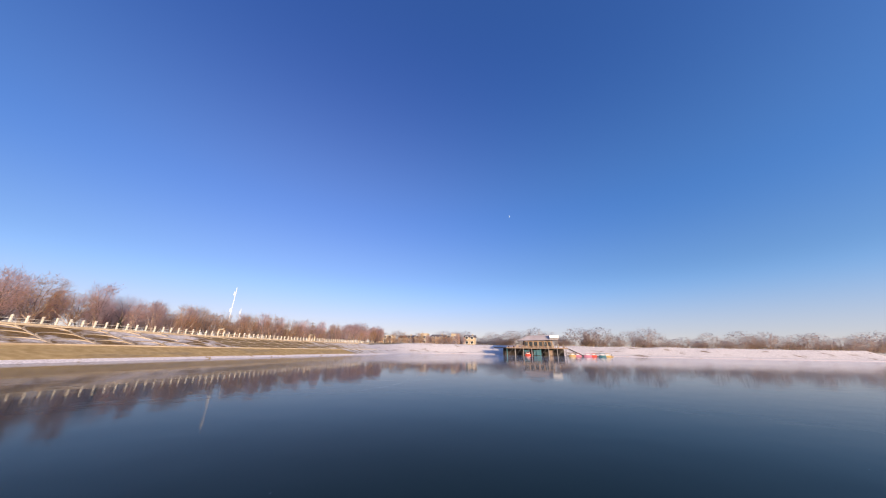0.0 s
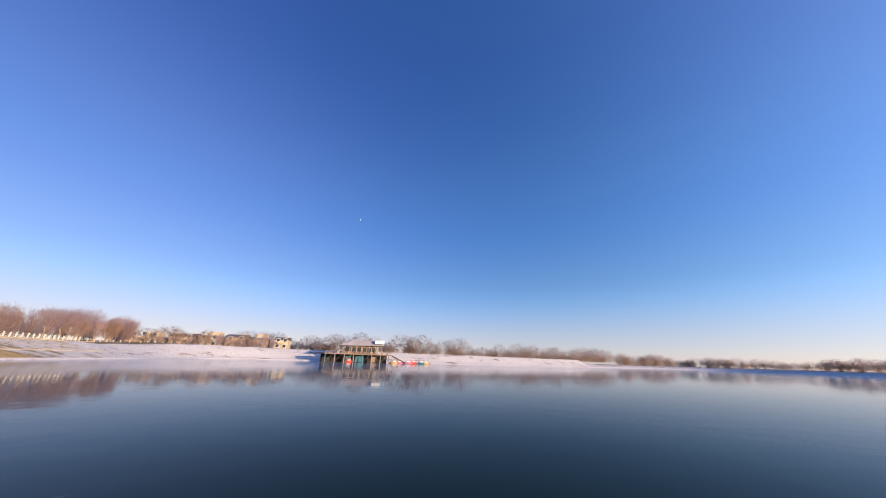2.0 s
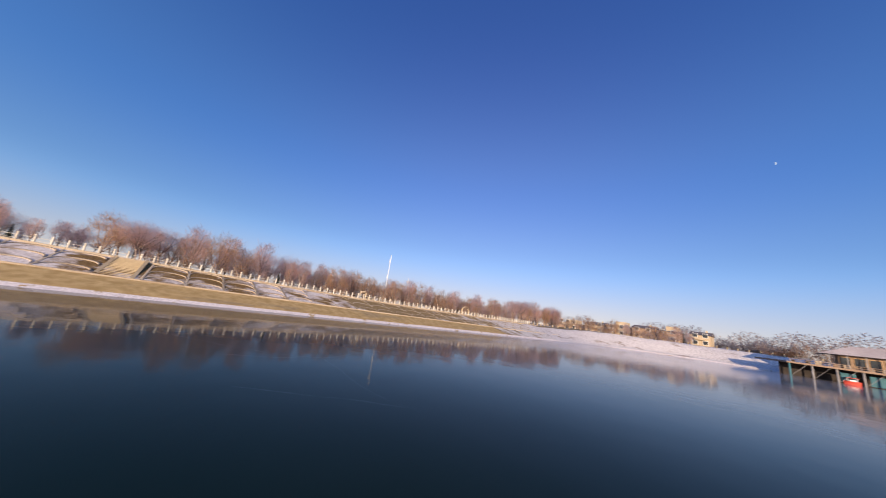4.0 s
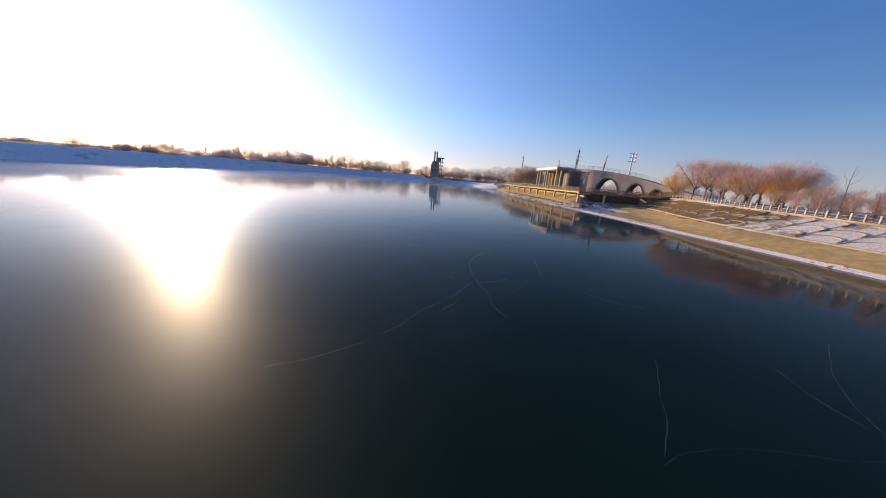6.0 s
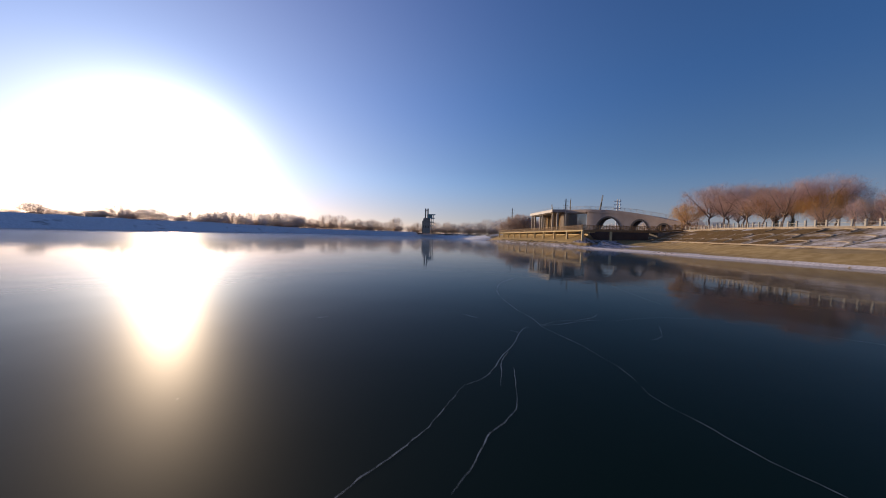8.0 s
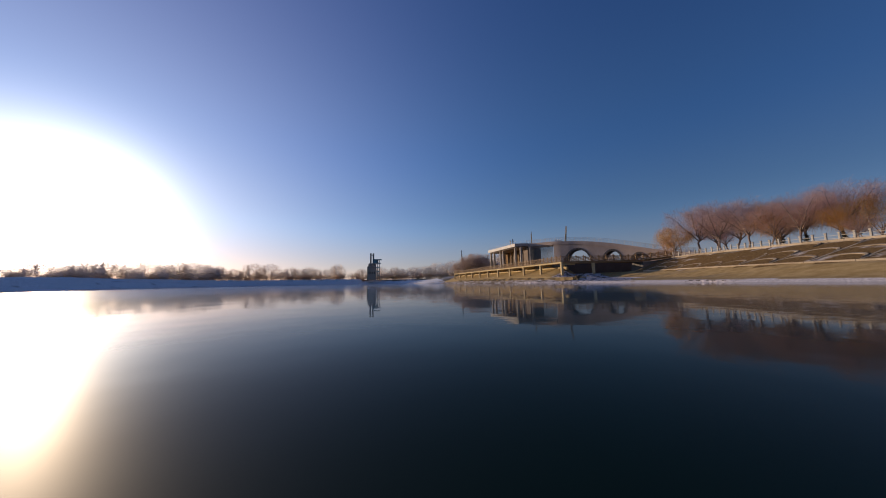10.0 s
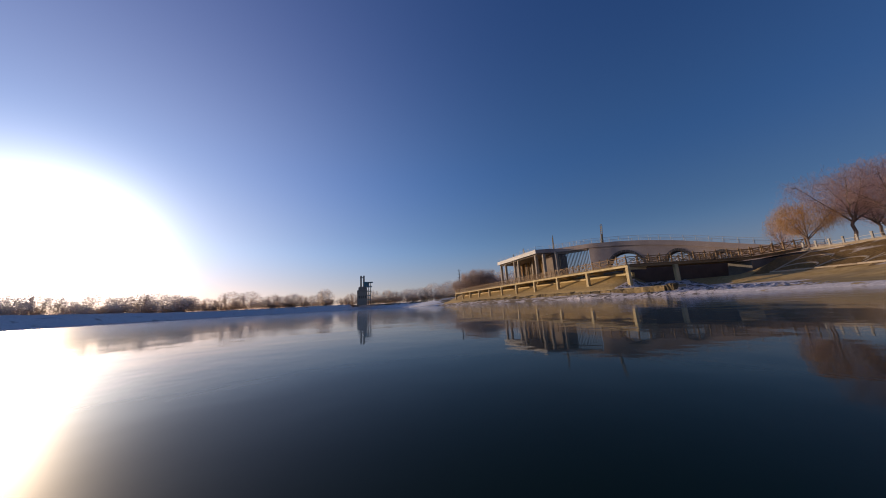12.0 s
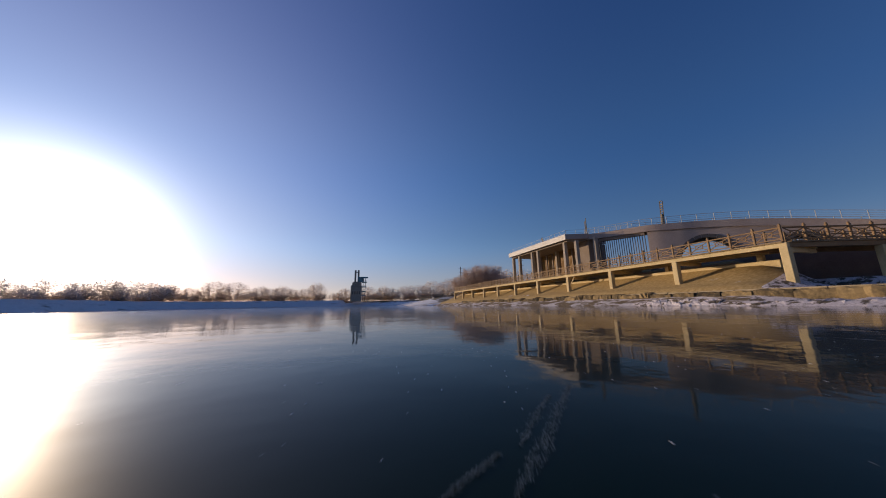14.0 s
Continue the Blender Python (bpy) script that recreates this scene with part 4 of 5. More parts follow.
    for k in range(6000):
        x, y = rnd.uniform(-40, -18), rnd.uniform(-27, 2)
        r = rnd.uniform(0.0025, 0.006) * (1.4 if k % 23 == 0 else 1.0)
        w = rnd.uniform(0, 6.28)
        ring = [(x + math.cos(w + 1.257 * i) * r * rnd.uniform(0.5, 1.4), y + math.sin(w + 1.257 * i) * r * rnd.uniform(0.5, 1.4), ICE + 0.004) for i in range(5)]
        flakes.add(ring + [(x, y, ICE + 0.004 + 0.5 * r)], [(i, (i + 1) % 5, 5) for i in range(5)])
    lone("frost_flakes", flakes, M_SNOWLUMP, "loose white frost flakes scattered on the ice", "frost", kind="stuff")


# ---- building and bridge ----
BRIDGE = [(9.4, 28.6, 12.2), (10.9, 25.2, 11.95), (12.9, 19.9, 11.7), (14.8, 16.9, 11.4), (16.5, 14.6, 11.15), (18.8, 11.0, 10.53), (20.9, 7.6, 9.72), (22.4, 4.9, 8.95), (23.6, 2.4, 8.2),
          (25.0, -0.5, 7.3), (26.2, -3.2, 6.55), (28.2, -8.0, 5.6)]
WALL_START = (12.9, 19.9)
# distance along the line from the wall's start, half width, springing and crown heights
ARCHES = [(6.4, 3.5, 4.0, 8.85), (14.8, 2.3, 3.8, 7.75), (20.6, 1.7, 3.6, 6.5)]


def bridge_line():
    line = smooth_line(BRIDGE, 0.22)
    s = [0.0]
    for a, b in zip(line, line[1:]):
        s.append(s[-1] + float(np.linalg.norm((b - a)[:2])))
    first = min(range(len(line)), key=lambda i: math.hypot(line[i][0] - WALL_START[0], line[i][1] - WALL_START[1]))
    return line, [v - s[first] for v in s], first


def build_bridge():
    bridge = thing("arch_bridge", "curved grey-brown stone bridge with three arches and a slim metal railing", "bridge")
    line, ss, first = bridge_line()
    width = 3.8

    def breadth(i):
        """The deck narrows where it runs on to the hall's roof."""
        return width - 2.2 * min(max((0.8 - ss[i]) / 3.0, 0.0), 1.0)

    def offset(i, d):
        a, b = line[max(i - 1, 0)], line[min(i + 1, len(line) - 1)]
        t = (b - a)[:2] / np.linalg.norm((b - a)[:2])
        return np.array([line[i][0] - t[1] * d, line[i][1] + t[0] * d])

    def under(s):
        for c, a, z0, z1 in ARCHES:
            if abs(s - c) < a:
                return z0 + (z1 - z0) * math.sqrt(1 - ((s - c) / a) ** 2)
        return 0.8

    for d, name in ((0.0, "spandrel_wall"), (width, "spandrel_wall")):
        sh = Shape()
        prev = None
        for i in range(first, len(line)):
            x, y = offset(i, d)
            x2, y2 = offset(i, d + (0.6 if d == 0 else -0.6))
            z0, z1 = under(ss[i]), line[i][2] - 0.95
            if z0 > 1:
                z0 = min(z0, z1 - 0.2)
            row = [(x, y, z0), (x, y, z1), (x2, y2, z1), (x2, y2, z0)]
            n = len(sh.v)
            sh.v.extend(row)
            if prev is not None:
                sh.f += [(prev, n, n + 1, prev + 1), (prev + 2, n + 2, n + 3, prev + 3), (prev + 3, n + 3, n, prev)]
            prev = n
        sh.f.append((0, 1, 2, 3))
        part(name, sh, M_STONE, bridge)
    # solid base below the arches
    sh = Shape()
    prev = None
    for i in range(first, len(line), 2):
        (x, y), (x2, y2) = offset(i, 0.15), offset(i, 0.6)
        n = len(sh.v)
        sh.v.extend([(x, y, 0.6), (x, y, 4.85), (x2, y2, 4.85), (x2, y2, 0.6)])
        if prev is not None:
            sh.f += [(prev, n, n + 1, prev + 1), (prev + 1, n + 1, n + 2, prev + 2), (prev + 2, n + 2, n + 3, prev + 3)]
        prev = n
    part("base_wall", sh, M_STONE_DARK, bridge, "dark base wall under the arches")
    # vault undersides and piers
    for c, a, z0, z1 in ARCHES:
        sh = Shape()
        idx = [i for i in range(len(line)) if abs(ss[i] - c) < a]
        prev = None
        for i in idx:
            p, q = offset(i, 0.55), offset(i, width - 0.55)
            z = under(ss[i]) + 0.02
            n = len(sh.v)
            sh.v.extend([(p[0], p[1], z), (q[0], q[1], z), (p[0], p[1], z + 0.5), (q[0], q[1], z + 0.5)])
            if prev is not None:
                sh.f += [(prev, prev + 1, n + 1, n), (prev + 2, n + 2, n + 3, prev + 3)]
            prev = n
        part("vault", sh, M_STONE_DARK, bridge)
        # voussoirs proud of the wall
        m = 15
        for k in range(m):
            t0, t1 = math.pi * k / m + 0.01, math.pi * (k + 1) / m - 0.01
            sh = Shape()
            quad = []
            for r, t in ((0, t0), (0, t1), (0.45, t1), (0.45, t0)):
                s = c - math.cos(t) * (a + r)
                z = z0 + math.sin(t) * (z1 - z0 + r)
                i = min(range(len(ss)), key=lambda j: abs(ss[j] - s))
                quad.append((i, s, z))
            f, b = [], []
            for i, s, z in quad:
                j = min(i + 1, len(line) - 1)
                p, p2 = offset(i, -0.06), offset(j, -0.06)
                w = (s - ss[i]) / max(ss[j] - ss[i], 1e-6)
                p = p + (p2 - p) * w
                q, q2 = offset(i, 0.2), offset(j, 0.2)
                q = q + (q2 - q) * w
                f.append((p[0], p[1], z))
                b.append((q[0], q[1], z))
            sh.add(f + b, [(0, 1, 2, 3), (7, 6, 5, 4), (0, 4, 5, 1), (1, 5, 6, 2), (2, 6, 7, 3), (3, 7, 4, 0)])
            part("voussoir", sh, M_STONE_DARK, bridge)
    for s_mid in (1.3, 11.3, 18.0):
        i = min(range(len(ss)), key=lambda j: abs(ss[j] - s_mid))
        p, q = offset(i, 0.61), offset(i, width - 0.61)
        sh = Shape().beam((p[0], p[1], 2.6), (q[0], q[1], 2.6), 0.7, 3.4)
        part("pier", sh, M_STONE, bridge)
    # deck slab with a projecting edge, and parapet kerb
    sh = Shape()
    prev = None
    for i in range(0, len(line), 3):
        z = line[i][2]
        a, b = offset(i, -0.25), offset(i, breadth(i) + 0.25)
        n = len(sh.v)
        sh.v.extend([(a[0], a[1], z - 0.95), (a[0], a[1], z), (b[0], b[1], z), (b[0], b[1], z - 0.95)])
        if prev is not None:
            sh.f += [(prev + k, n + k, n + (k + 1) % 4, prev + (k + 1) % 4) for k in range(4)]
        prev = n
    sh.f += [(0, 1, 2, 3), (prev + 3, prev + 2, prev + 1, prev)]
    part("deck", sh, M_STONE, bridge, "projecting stone deck edge")
    posts = Shape().box(-0.028, -0.028, 0, 0.028, 0.028, 1.05).mesh("rail_post", M_STEEL)
    for side in (0.0, 1.0):
        top = []
        last = -99
        for i in range(len(line)):
            p = offset(i, side * breadth(i))
            if ss[i] - last >= 1.6 or i == len(line) - 1:
                part("rail_post", posts, None, bridge, at=Matrix.Translation((p[0], p[1], line[i][2])))
                top.append((p[0], p[1], line[i][2]))
                last = ss[i]
        rails = Shape()
        for a, b in zip(top, top[1:]):
            for h, w in ((1.05, 0.05), (0.78, 0.022), (0.54, 0.022), (0.3, 0.022)):
                rails.beam((a[0], a[1], a[2] + h), (b[0], b[1], b[2] + h), w, w)
        part("rail", rails, M_STEEL, bridge, "slim pale metal rails")


ROOF = [(5.8, 49.6), (5.8, 29.2), (9.4, 27.8), (13.0, 30.2), (16.4, 31.2), (16.4, 49.6)]


def prism(poly, z0, z1):
    n = len(poly)
    s = Shape()
    s.add([(x, y, z0) for x, y in poly] + [(x, y, z1) for x, y in poly],
          [tuple(range(n - 1, -1, -1)), tuple(range(n, 2 * n))] + [(i, (i + 1) % n, n + (i + 1) % n, n + i) for i in range(n)])
    return s


def build_building():
    house = thing("lakeside_hall", "low hall, flat pale roof on stone columns, dark fins", "building")
    part("roof", prism(ROOF, 11.35, 12.25), M_STONE, house, "thick stone-clad roof slab")
    part("fascia_board", Shape().chamfer_box(5.66, 29.15, 11.3, 5.797, 49.65, 12.27, 0.03), M_FASCIA, house, "bright pale fascia board")
    inner = [(6.3, 49.2), (6.3, 29.6), (9.4, 28.4), (12.8, 30.6), (16.0, 31.6), (16.0, 49.2)]
    part("soffit", prism(inner, 11.0, 11.346), M_WALL, house, "brown timber soffit")
    part("floor_slab", prism([(4.0, 75), (3.6, 14), (9, 13), (13, 17.5), (24, 24), (26, 75)], 3.6, 4.36), M_CONC, house)
    col = Shape()
    col.chamfer_box(-0.36, -0.36, 0, 0.36, 0.36, 0.4, 0.04)
    col.chamfer_box(-0.3, -0.3, 0.4, 0.3, 0.3, 6.75, 0.05)
    col_me = col.mesh("column", M_COLUMN)
    for x, y in ((6.6, 49.0), (6.6, 46.2), (6.6, 41.0), (6.6, 38.9), (6.6, 30.6), (7.4, 28.6), (9.2, 26.2), (10.8, 46.5), (10.8, 38.5), (10.8, 31.0)):
        part("column", col_me, None, house, at=Matrix.Translation((x, y, 4.36)))
    # back wall of ochre slats between piers
    slat = Shape().chamfer_box(0.0, 0.0, 0, 0.3, 0.2, 6.74, 0.03).mesh("wall_slat", M_PANEL)
    for k in range(8):
        y = 31.2 + k * 2.1
        for q in range(5):
            part("wall_slat", slat, None, house, at=Matrix.Translation((12.0, y + 0.04 + q * 0.34, 4.36)))
        part("wall_pier", Shape().chamfer_box(11.85, y + 1.7, 4.36, 12.4, y + 2.1, 11.1, 0.03), M_WALL, house)
    part("core_wall", Shape().chamfer_box(12.4, 30.9, 4.36, 16.0, 48.2, 11.1, 0.05), M_WALL, house)
    part("end_wall", Shape().chamfer_box(9.6, 28.2, 4.36, 12.4, 30.9, 11.1, 0.05), M_WALL, house)
    # row of tall fins
    a, b = Vector((10.4, 27.0, 0)), Vector((12.95, 20.4, 0))
    fin = Shape().chamfer_box(-0.05, -0.19, 0, 0.05, 0.19, 6.5, 0.02).mesh("fin", M_FIN)
    for k in range(22):
        p = a.lerp(b, k / 21)
        part("fin", fin, None, house, at=Matrix.Translation((p.x, p.y, 4.36)) @ Matrix.Rotation(radians(-48), 4, "Z"))
    part("beam", Shape().beam((10.3, 27.2, 10.75), (13.0, 20.3, 10.55), 0.6, 0.45), M_WALL, house)
    posts = Shape().box(-0.022, -0.022, 0, 0.022, 0.022, 0.8).mesh("roof_rail_post", M_STEEL)
    edge = [Vector((6.1, 49.3, 12.25)), Vector((6.1, 29.5, 12.25)), Vector((9.4, 28.2, 12.25))]
    for p, q in zip(edge, edge[1:]):
        n = max(2, int((q - p).length / 1.5))
        for k in range(n + 1):
            part("roof_rail_post", posts, None, house, at=Matrix.Translation(p.lerp(q, k / n)))
        r = Shape()
        for h in (0.3, 0.8):
            r.beam(p + Vector((0, 0, h)), q + Vector((0, 0, h)), 0.03, 0.03)
        part("roof_rail", r, M_STEEL, house)


def build_masts():
    def leaning(name, base, top, label):
        base, top = Vector(base), Vector(top)
        mast = thing(name, label, "mast", "masts on the bridge", at=Matrix.Translation(base))
        d = top - base
        side = Vector((0.0, 1.0, 0.0))
        part("pole", Shape().tube([(0, 0, 0), d * 0.55], [0.3, 0.24], 8), M_MAST, mast)
        head = Shape()
        for w in (-0.22, 0.22):
            head.beam(d * 0.5 + side * w, d * 0.9 + side * w, 0.12, 0.12)
        for k in range(5):
            c = d * (0.55 + 0.085 * k)
            head.beam(c - side * 0.24, c + side * 0.24, 0.09, 0.11)
        part("ladder_head", head, M_MAST, mast)
        ring = Shape()
        c = d * 0.95
        pts = [c + side * 0.27 * math.cos(w) + Vector((0, 0, 0.27 * math.sin(w))) for w in (2 * math.pi * k / 12 for k in range(13))]
        ring.tube(pts, [0.075] * 13, 5, cap=False)
        part("ring", ring, M_MAST, mast)

    leaning("bridge_mast", (17.8, 20.9, 11.3), (18.9, 21.4, 16.7), "leaning rusty steel mast with a ladder head and ring")
    twin = thing("twin_mast", "pair of slim rusty steel poles on the hall roof", "mast", "masts on the bridge", at=Matrix.Translation((14.6, 33.7, 12.25)))
    part("pole", Shape().tube([(0, -0.15, 0), (0, -0.13, 4.8)], [0.11, 0.08], 7), M_MAST, twin)
    part("pole", Shape().tube([(0, 0.2, 0), (0, 0.15, 4.2)], [0.11, 0.08], 7), M_MAST, twin)
    part("clamp", Shape().box(-0.08, -0.25, 1.6, 0.08, 0.3, 1.75), M_MAST, twin)
    leaning("roof_mast", (14.0, 46.5, 12.25), (14.2, 47.9, 16.2), "small leaning steel mast on the hall roof")

    def comms(base, h, arms, label, slim=0.0065):
        mast = thing("white_mast", label, "mast", "white masts", at=Matrix.Translation(base))
        part("pole", Shape().tube([(0, 0, 0), (0, 0, h)], [h * slim, h * slim * 0.7], 8), M_WHITE, mast)
        for k, z in enumerate(arms):
            part("cross_arm", Shape().beam((-h * slim * 4, h * slim * 1.6, z), (h * slim * 4, -h * slim * 1.6, z), h * slim * 0.9, h * slim * 0.9), M_WHITE, mast)
            part("antenna", Shape().box(h * 0.045, -h * 0.03, z - h * 0.03, h * 0.06, -h * 0.012, z + h * 0.04), M_WHITE, mast)

    comms((175.0, 232.0, 5.0), 43.0, (41, 37, 33), "tall white mast with short cross arms beyond the bridge", 0.02)
    comms((20.2, -104.6, 3.1), 12.1, (10.6, 6.6), "tall white mast behind the bank trees")
    comms((34.5, -120.5, 3.2), 9.2, (8.0,), "white mast further back behind the trees")

    def pylon(base, h, bold=1.0):
        py = thing("power_pylon", "thin grey lattice power pylon far beyond the trees", "pylon", "pylons", at=Matrix.Translation(base))
        s = Shape()
        w = h * 0.025 * bold
        for sx in (-1, 1):
            for sy in (-1, 1):
                s.beam((sx * w, sy * w, 0), (sx * w * 0.2, sy * w * 0.2, h), h * 0.005 * bold, h * 0.005 * bold)
        for k in range(9):
            z0, z1 = h * k / 9, h * (k + 1) / 9
            a, b = w * (1 - 0.8 * k / 9), w * (1 - 0.8 * (k + 1) / 9)
            s.beam((-a, -a, z0), (b, -b, z1), h * 0.003, h * 0.003)
            s.beam((a, a, z0), (-b, b, z1), h * 0.005, h * 0.005)
        part("tower", s, M_FIN, py)
        for z in (0.72, 0.83, 0.94):
            part("cross_arm", Shape().beam((-h * 0.07 * bold, 0, h * z), (h * 0.07 * bold, 0, h * z), h * 0.006 * bold, h * 0.006 * bold), M_FIN, py)

    pylon((99.5, 200.0, 4.5), 37.0)
    pylon((112.0, -262.0, 4.0), 17.0, 2.0)
    pylon((60.0, 240.0, 4.5), 30.0)


build_lattice()
build_stair()
build_bank_fence()
build_boardwalk()
build_ledge()
build_bridge()
build_building()
build_masts()


# ---- trees ----
def grow(seed, height, wide, droop, twigs, low=0.25, blade=0.010, sides=5, length=0.13, bent=True, subs=True):
    """A bare tree: trunk and limbs in one shape, fine twigs in another. wide: the crown's half width over the height; low: where it begins."""
    rnd = random.Random(seed)
    wood, fine = Shape(), Shape()
    spots = []

    def limb(p, q, r0, r1, n, bend):
        pts = []
        side = Vector((rnd.gauss(0, 1), rnd.gauss(0, 1), rnd.gauss(0, .4)))
        for k in range(n + 1):
            t = k / n
            pts.append(p.lerp(q, t) + side * bend * math.sin(math.pi * t) + Vector((rnd.gauss(0, .008), rnd.gauss(0, .008), 0)) * height * (0 < k))
        if subs or r0 > height * 0.005:
            wood.tube(pts, [r0 + (r1 - r0) * k / n for k in range(n + 1)], sides if r0 > height * 0.012 else 3, cap=False)
        return pts

    fork = Vector((rnd.gauss(0, .02), rnd.gauss(0, .02), low * rnd.uniform(0.85, 1.1))) * height
    limb(Vector((0, 0, -0.15)), fork, height * 0.018, height * 0.014, 4, height * 0.01)
    mains = rnd.randint(6, 8)
    for i in range(mains):
        a = 6.283 * (i + rnd.uniform(-.35, .35)) / mains
        reach = wide * (rnd.uniform(0.25, 0.6) if i % 3 == 0 else rnd.uniform(0.6, 1.0))
        rise = math.sqrt(max(0.05, 1 - (reach / (wide * 1.15)) ** 2))
        tip = Vector((math.cos(a) * reach, math.sin(a) * reach, low + (0.93 - low) * (0.25 + 0.75 * rise ** 1.3) * rnd.uniform(0.8, 1.05))) * height
        start = fork * rnd.uniform(0.75, 1.0)
        pts = limb(start, tip, height * 0.012, height * 0.003, 6, height * 0.03)
        for j in range(9):
            k = rnd.randint(1, 6)
            b = a + rnd.uniform(-1.3, 1.3)
            L = height * rnd.uniform(0.10, 0.22) * (1.15 - k / 9)
            end = pts[k] + Vector((math.cos(b) * 0.8, math.sin(b) * 0.8, rnd.uniform(0.1, 0.9) - 0.5 * droop * (k > 3))) * L
            sub = limb(pts[k], end, height * 0.004, height * 0.0015, 3, height * 0.012)
            spots += [(p, b) for p in sub[1:]]
        spots += [(p, a) for p in pts[2:]]
    for i in range(twigs):
        p, a = rnd.choice(spots)
        if i % 5 < 2:
            # the fuzz of the outer head
            a, q = rnd.uniform(0, 6.283), math.sqrt(rnd.random())
            p = Vector((math.cos(a) * q * wide, math.sin(a) * q * wide, low + (0.93 - low) * (0.25 + 0.75 * math.sqrt(1 - q * q)) * rnd.uniform(0.35, 1.0) ** 0.5)) * height
        p = p + Vector((rnd.gauss(0, .04), rnd.gauss(0, .04), rnd.gauss(0, .04))) * height
        a += rnd.gauss(0, 0.9)
        d = Vector((math.cos(a), math.sin(a), rnd.uniform(-0.1, 1.3))).normalized()
        L = height * length * rnd.uniform(0.4, 1.1)
        mid = p + d * L * 0.55
        end = p + d * L + Vector((0, 0, -droop * L * rnd.uniform(0.4, 1.3)))
        w = Vector((-d.y, d.x, rnd.uniform(-.6, .6))).normalized() * blade * height / 8
        if bent:
            fine.add([p - w, p + w, mid + w * 0.8, mid - w * 0.8, end], [(0, 1, 2, 3), (3, 2, 4)])
        else:
            fine.add([p - w * 1.5, p + w * 1.5, end], [(0, 1, 2)])
    top = max(v[2] for v in fine.v)
    k = height / top
    for sh in (wood, fine):
        sh.v = [(x * k, y * k, z * k) for x, y, z in sh.v]
    return wood, fine


KINDS = []
for k, (h, wide, droop, twigs, low, tw) in enumerate(((7.6, 0.52, 0.7, 5200, 0.3, M_TWIG_RED), (7.2, 0.5, 1.7, 6500, 0.2, M_WILLOW), (8.0, 0.48, 0.5, 5200, 0.3, M_TWIG_RED),
                                                      (6.0, 0.32, 0.1, 2200, 0.05, M_TWIG_ORANGE), (6.6, 0.21, -0.25, 1900, 0.07, M_TWIG_RED), (5.2, 0.46, 0.4, 2500, 0.05, M_TWIG_ORANGE),
                                                      (9.5, 0.56, 0.3, 9000, 0.03, M_BUSH))):
    w, f = grow(100 + k, h, wide, droop, twigs, low, blade=0.0095 if k < 3 else (0.02 if k == 6 else 0.017), bent=k < 3)
    KINDS.append((w.mesh("trunk", M_BARK), f.mesh("crown", tw), h))


def plant(kind, x, y, z, scale, turn, name="bare_tree", label="bare winter tree with fine reddish twigs", group="trees behind the bank fence"):
    trunk, crown, h = KINDS[kind]
    t = thing(name, label, "tree", group, at=Matrix.Translation((x, y, z)) @ Matrix.Rotation(turn, 4, "Z") @ Matrix.Diagonal((scale, scale, scale, 1)))
    part("trunk", trunk, None, t)
    part("crown", crown, None, t)


rnd = random.Random(21)
# willows by the bridge
for x, y, kind, scale in ((18.6, -9.6, 1, 0.95), (20.2, -12.8, 0, 1.35), (22.5, -17.5, 2, 1.2), (19.5, -20.5, 0, 1.2), (21.5, -23.0, 1, 1.15), (18.5, -26.5, 2, 1.05), (20.5, -29.5, 0, 1.2), 
                          (24.5, -29.0, 2, 1.0), (25.0, -21.0, 0, 1.0), (24.0, -13.5, 0, 1.2), (19.5, -16.5, 0, 1.3), (21.0, -26.0, 0, 1.1), (19.0, -23.5, 2, 0.95), (22.0, -29.0, 2, 1.15), (19.5, -31.0, 1, 0.95), (26.5, -13.5, 2, 1.0)):
    plant(kind, x, y, bank_top(y) + 0.1, scale, rnd.uniform(0, 6.28), "willow", "bare weeping willow with orange-brown hanging twigs", "willows by the bridge")
# a thin bare sapling where the bridge lands
plant(4, 21.0, -6.3, 5.0, 0.75, 1.0, "sapling", "thin bare sapling at the end of the bridge", "")
# the row behind the fence
y = -33.5
while y > -150:
    for lane in range(4):
        x = 11.5 + setback(y) + lane * 3.4 + rnd.uniform(-1.3, 1.3)
        yy = y + rnd.uniform(-1.5, 1.5)
        tall = 1.15 if -78 < yy < -64 else (0.72 if yy > -58 else 1.0)
        kind = rnd.choice((3, 5, 3, 4)) if -128 < yy < -84 else rnd.choice((4, 4, 4, 3, 2, 5))
        plant(kind, x, yy, bank_top(yy) + 0.15, rnd.uniform(0.62, 1.08) * tall * (0.75 if kind == 2 else 1.0), rnd.uniform(0, 6.28))
    y -= 3.1


# a thin bare tree standing by itself in the row
slender = thing("thin_tree", "thin nearly bare upright tree by the fence", "tree", at=Matrix.Translation((14.0, -41.5, bank_top(-41.5))))
part("trunk", Shape().tube([(0, 0, -0.2), (0.05, 0, 2.5), (-0.03, 0.05, 5.0), (0, 0, 7.0)], [0.07, 0.055, 0.035, 0.01], 6), M_BARK, slender)
for k in range(9):
    w, z = k * 2.4, 2.2 + k * 0.45
    d = Vector((math.cos(w), math.sin(w), 0))
    part("branch", Shape().tube([(0, 0, z), d * 0.6 + Vector((0, 0, z + 0.5)), d * (1.5 - 0.1 * k) + Vector((0, 0, z + 1.3))], [0.02, 0.013, 0.004], 4), M_BARK, slender)


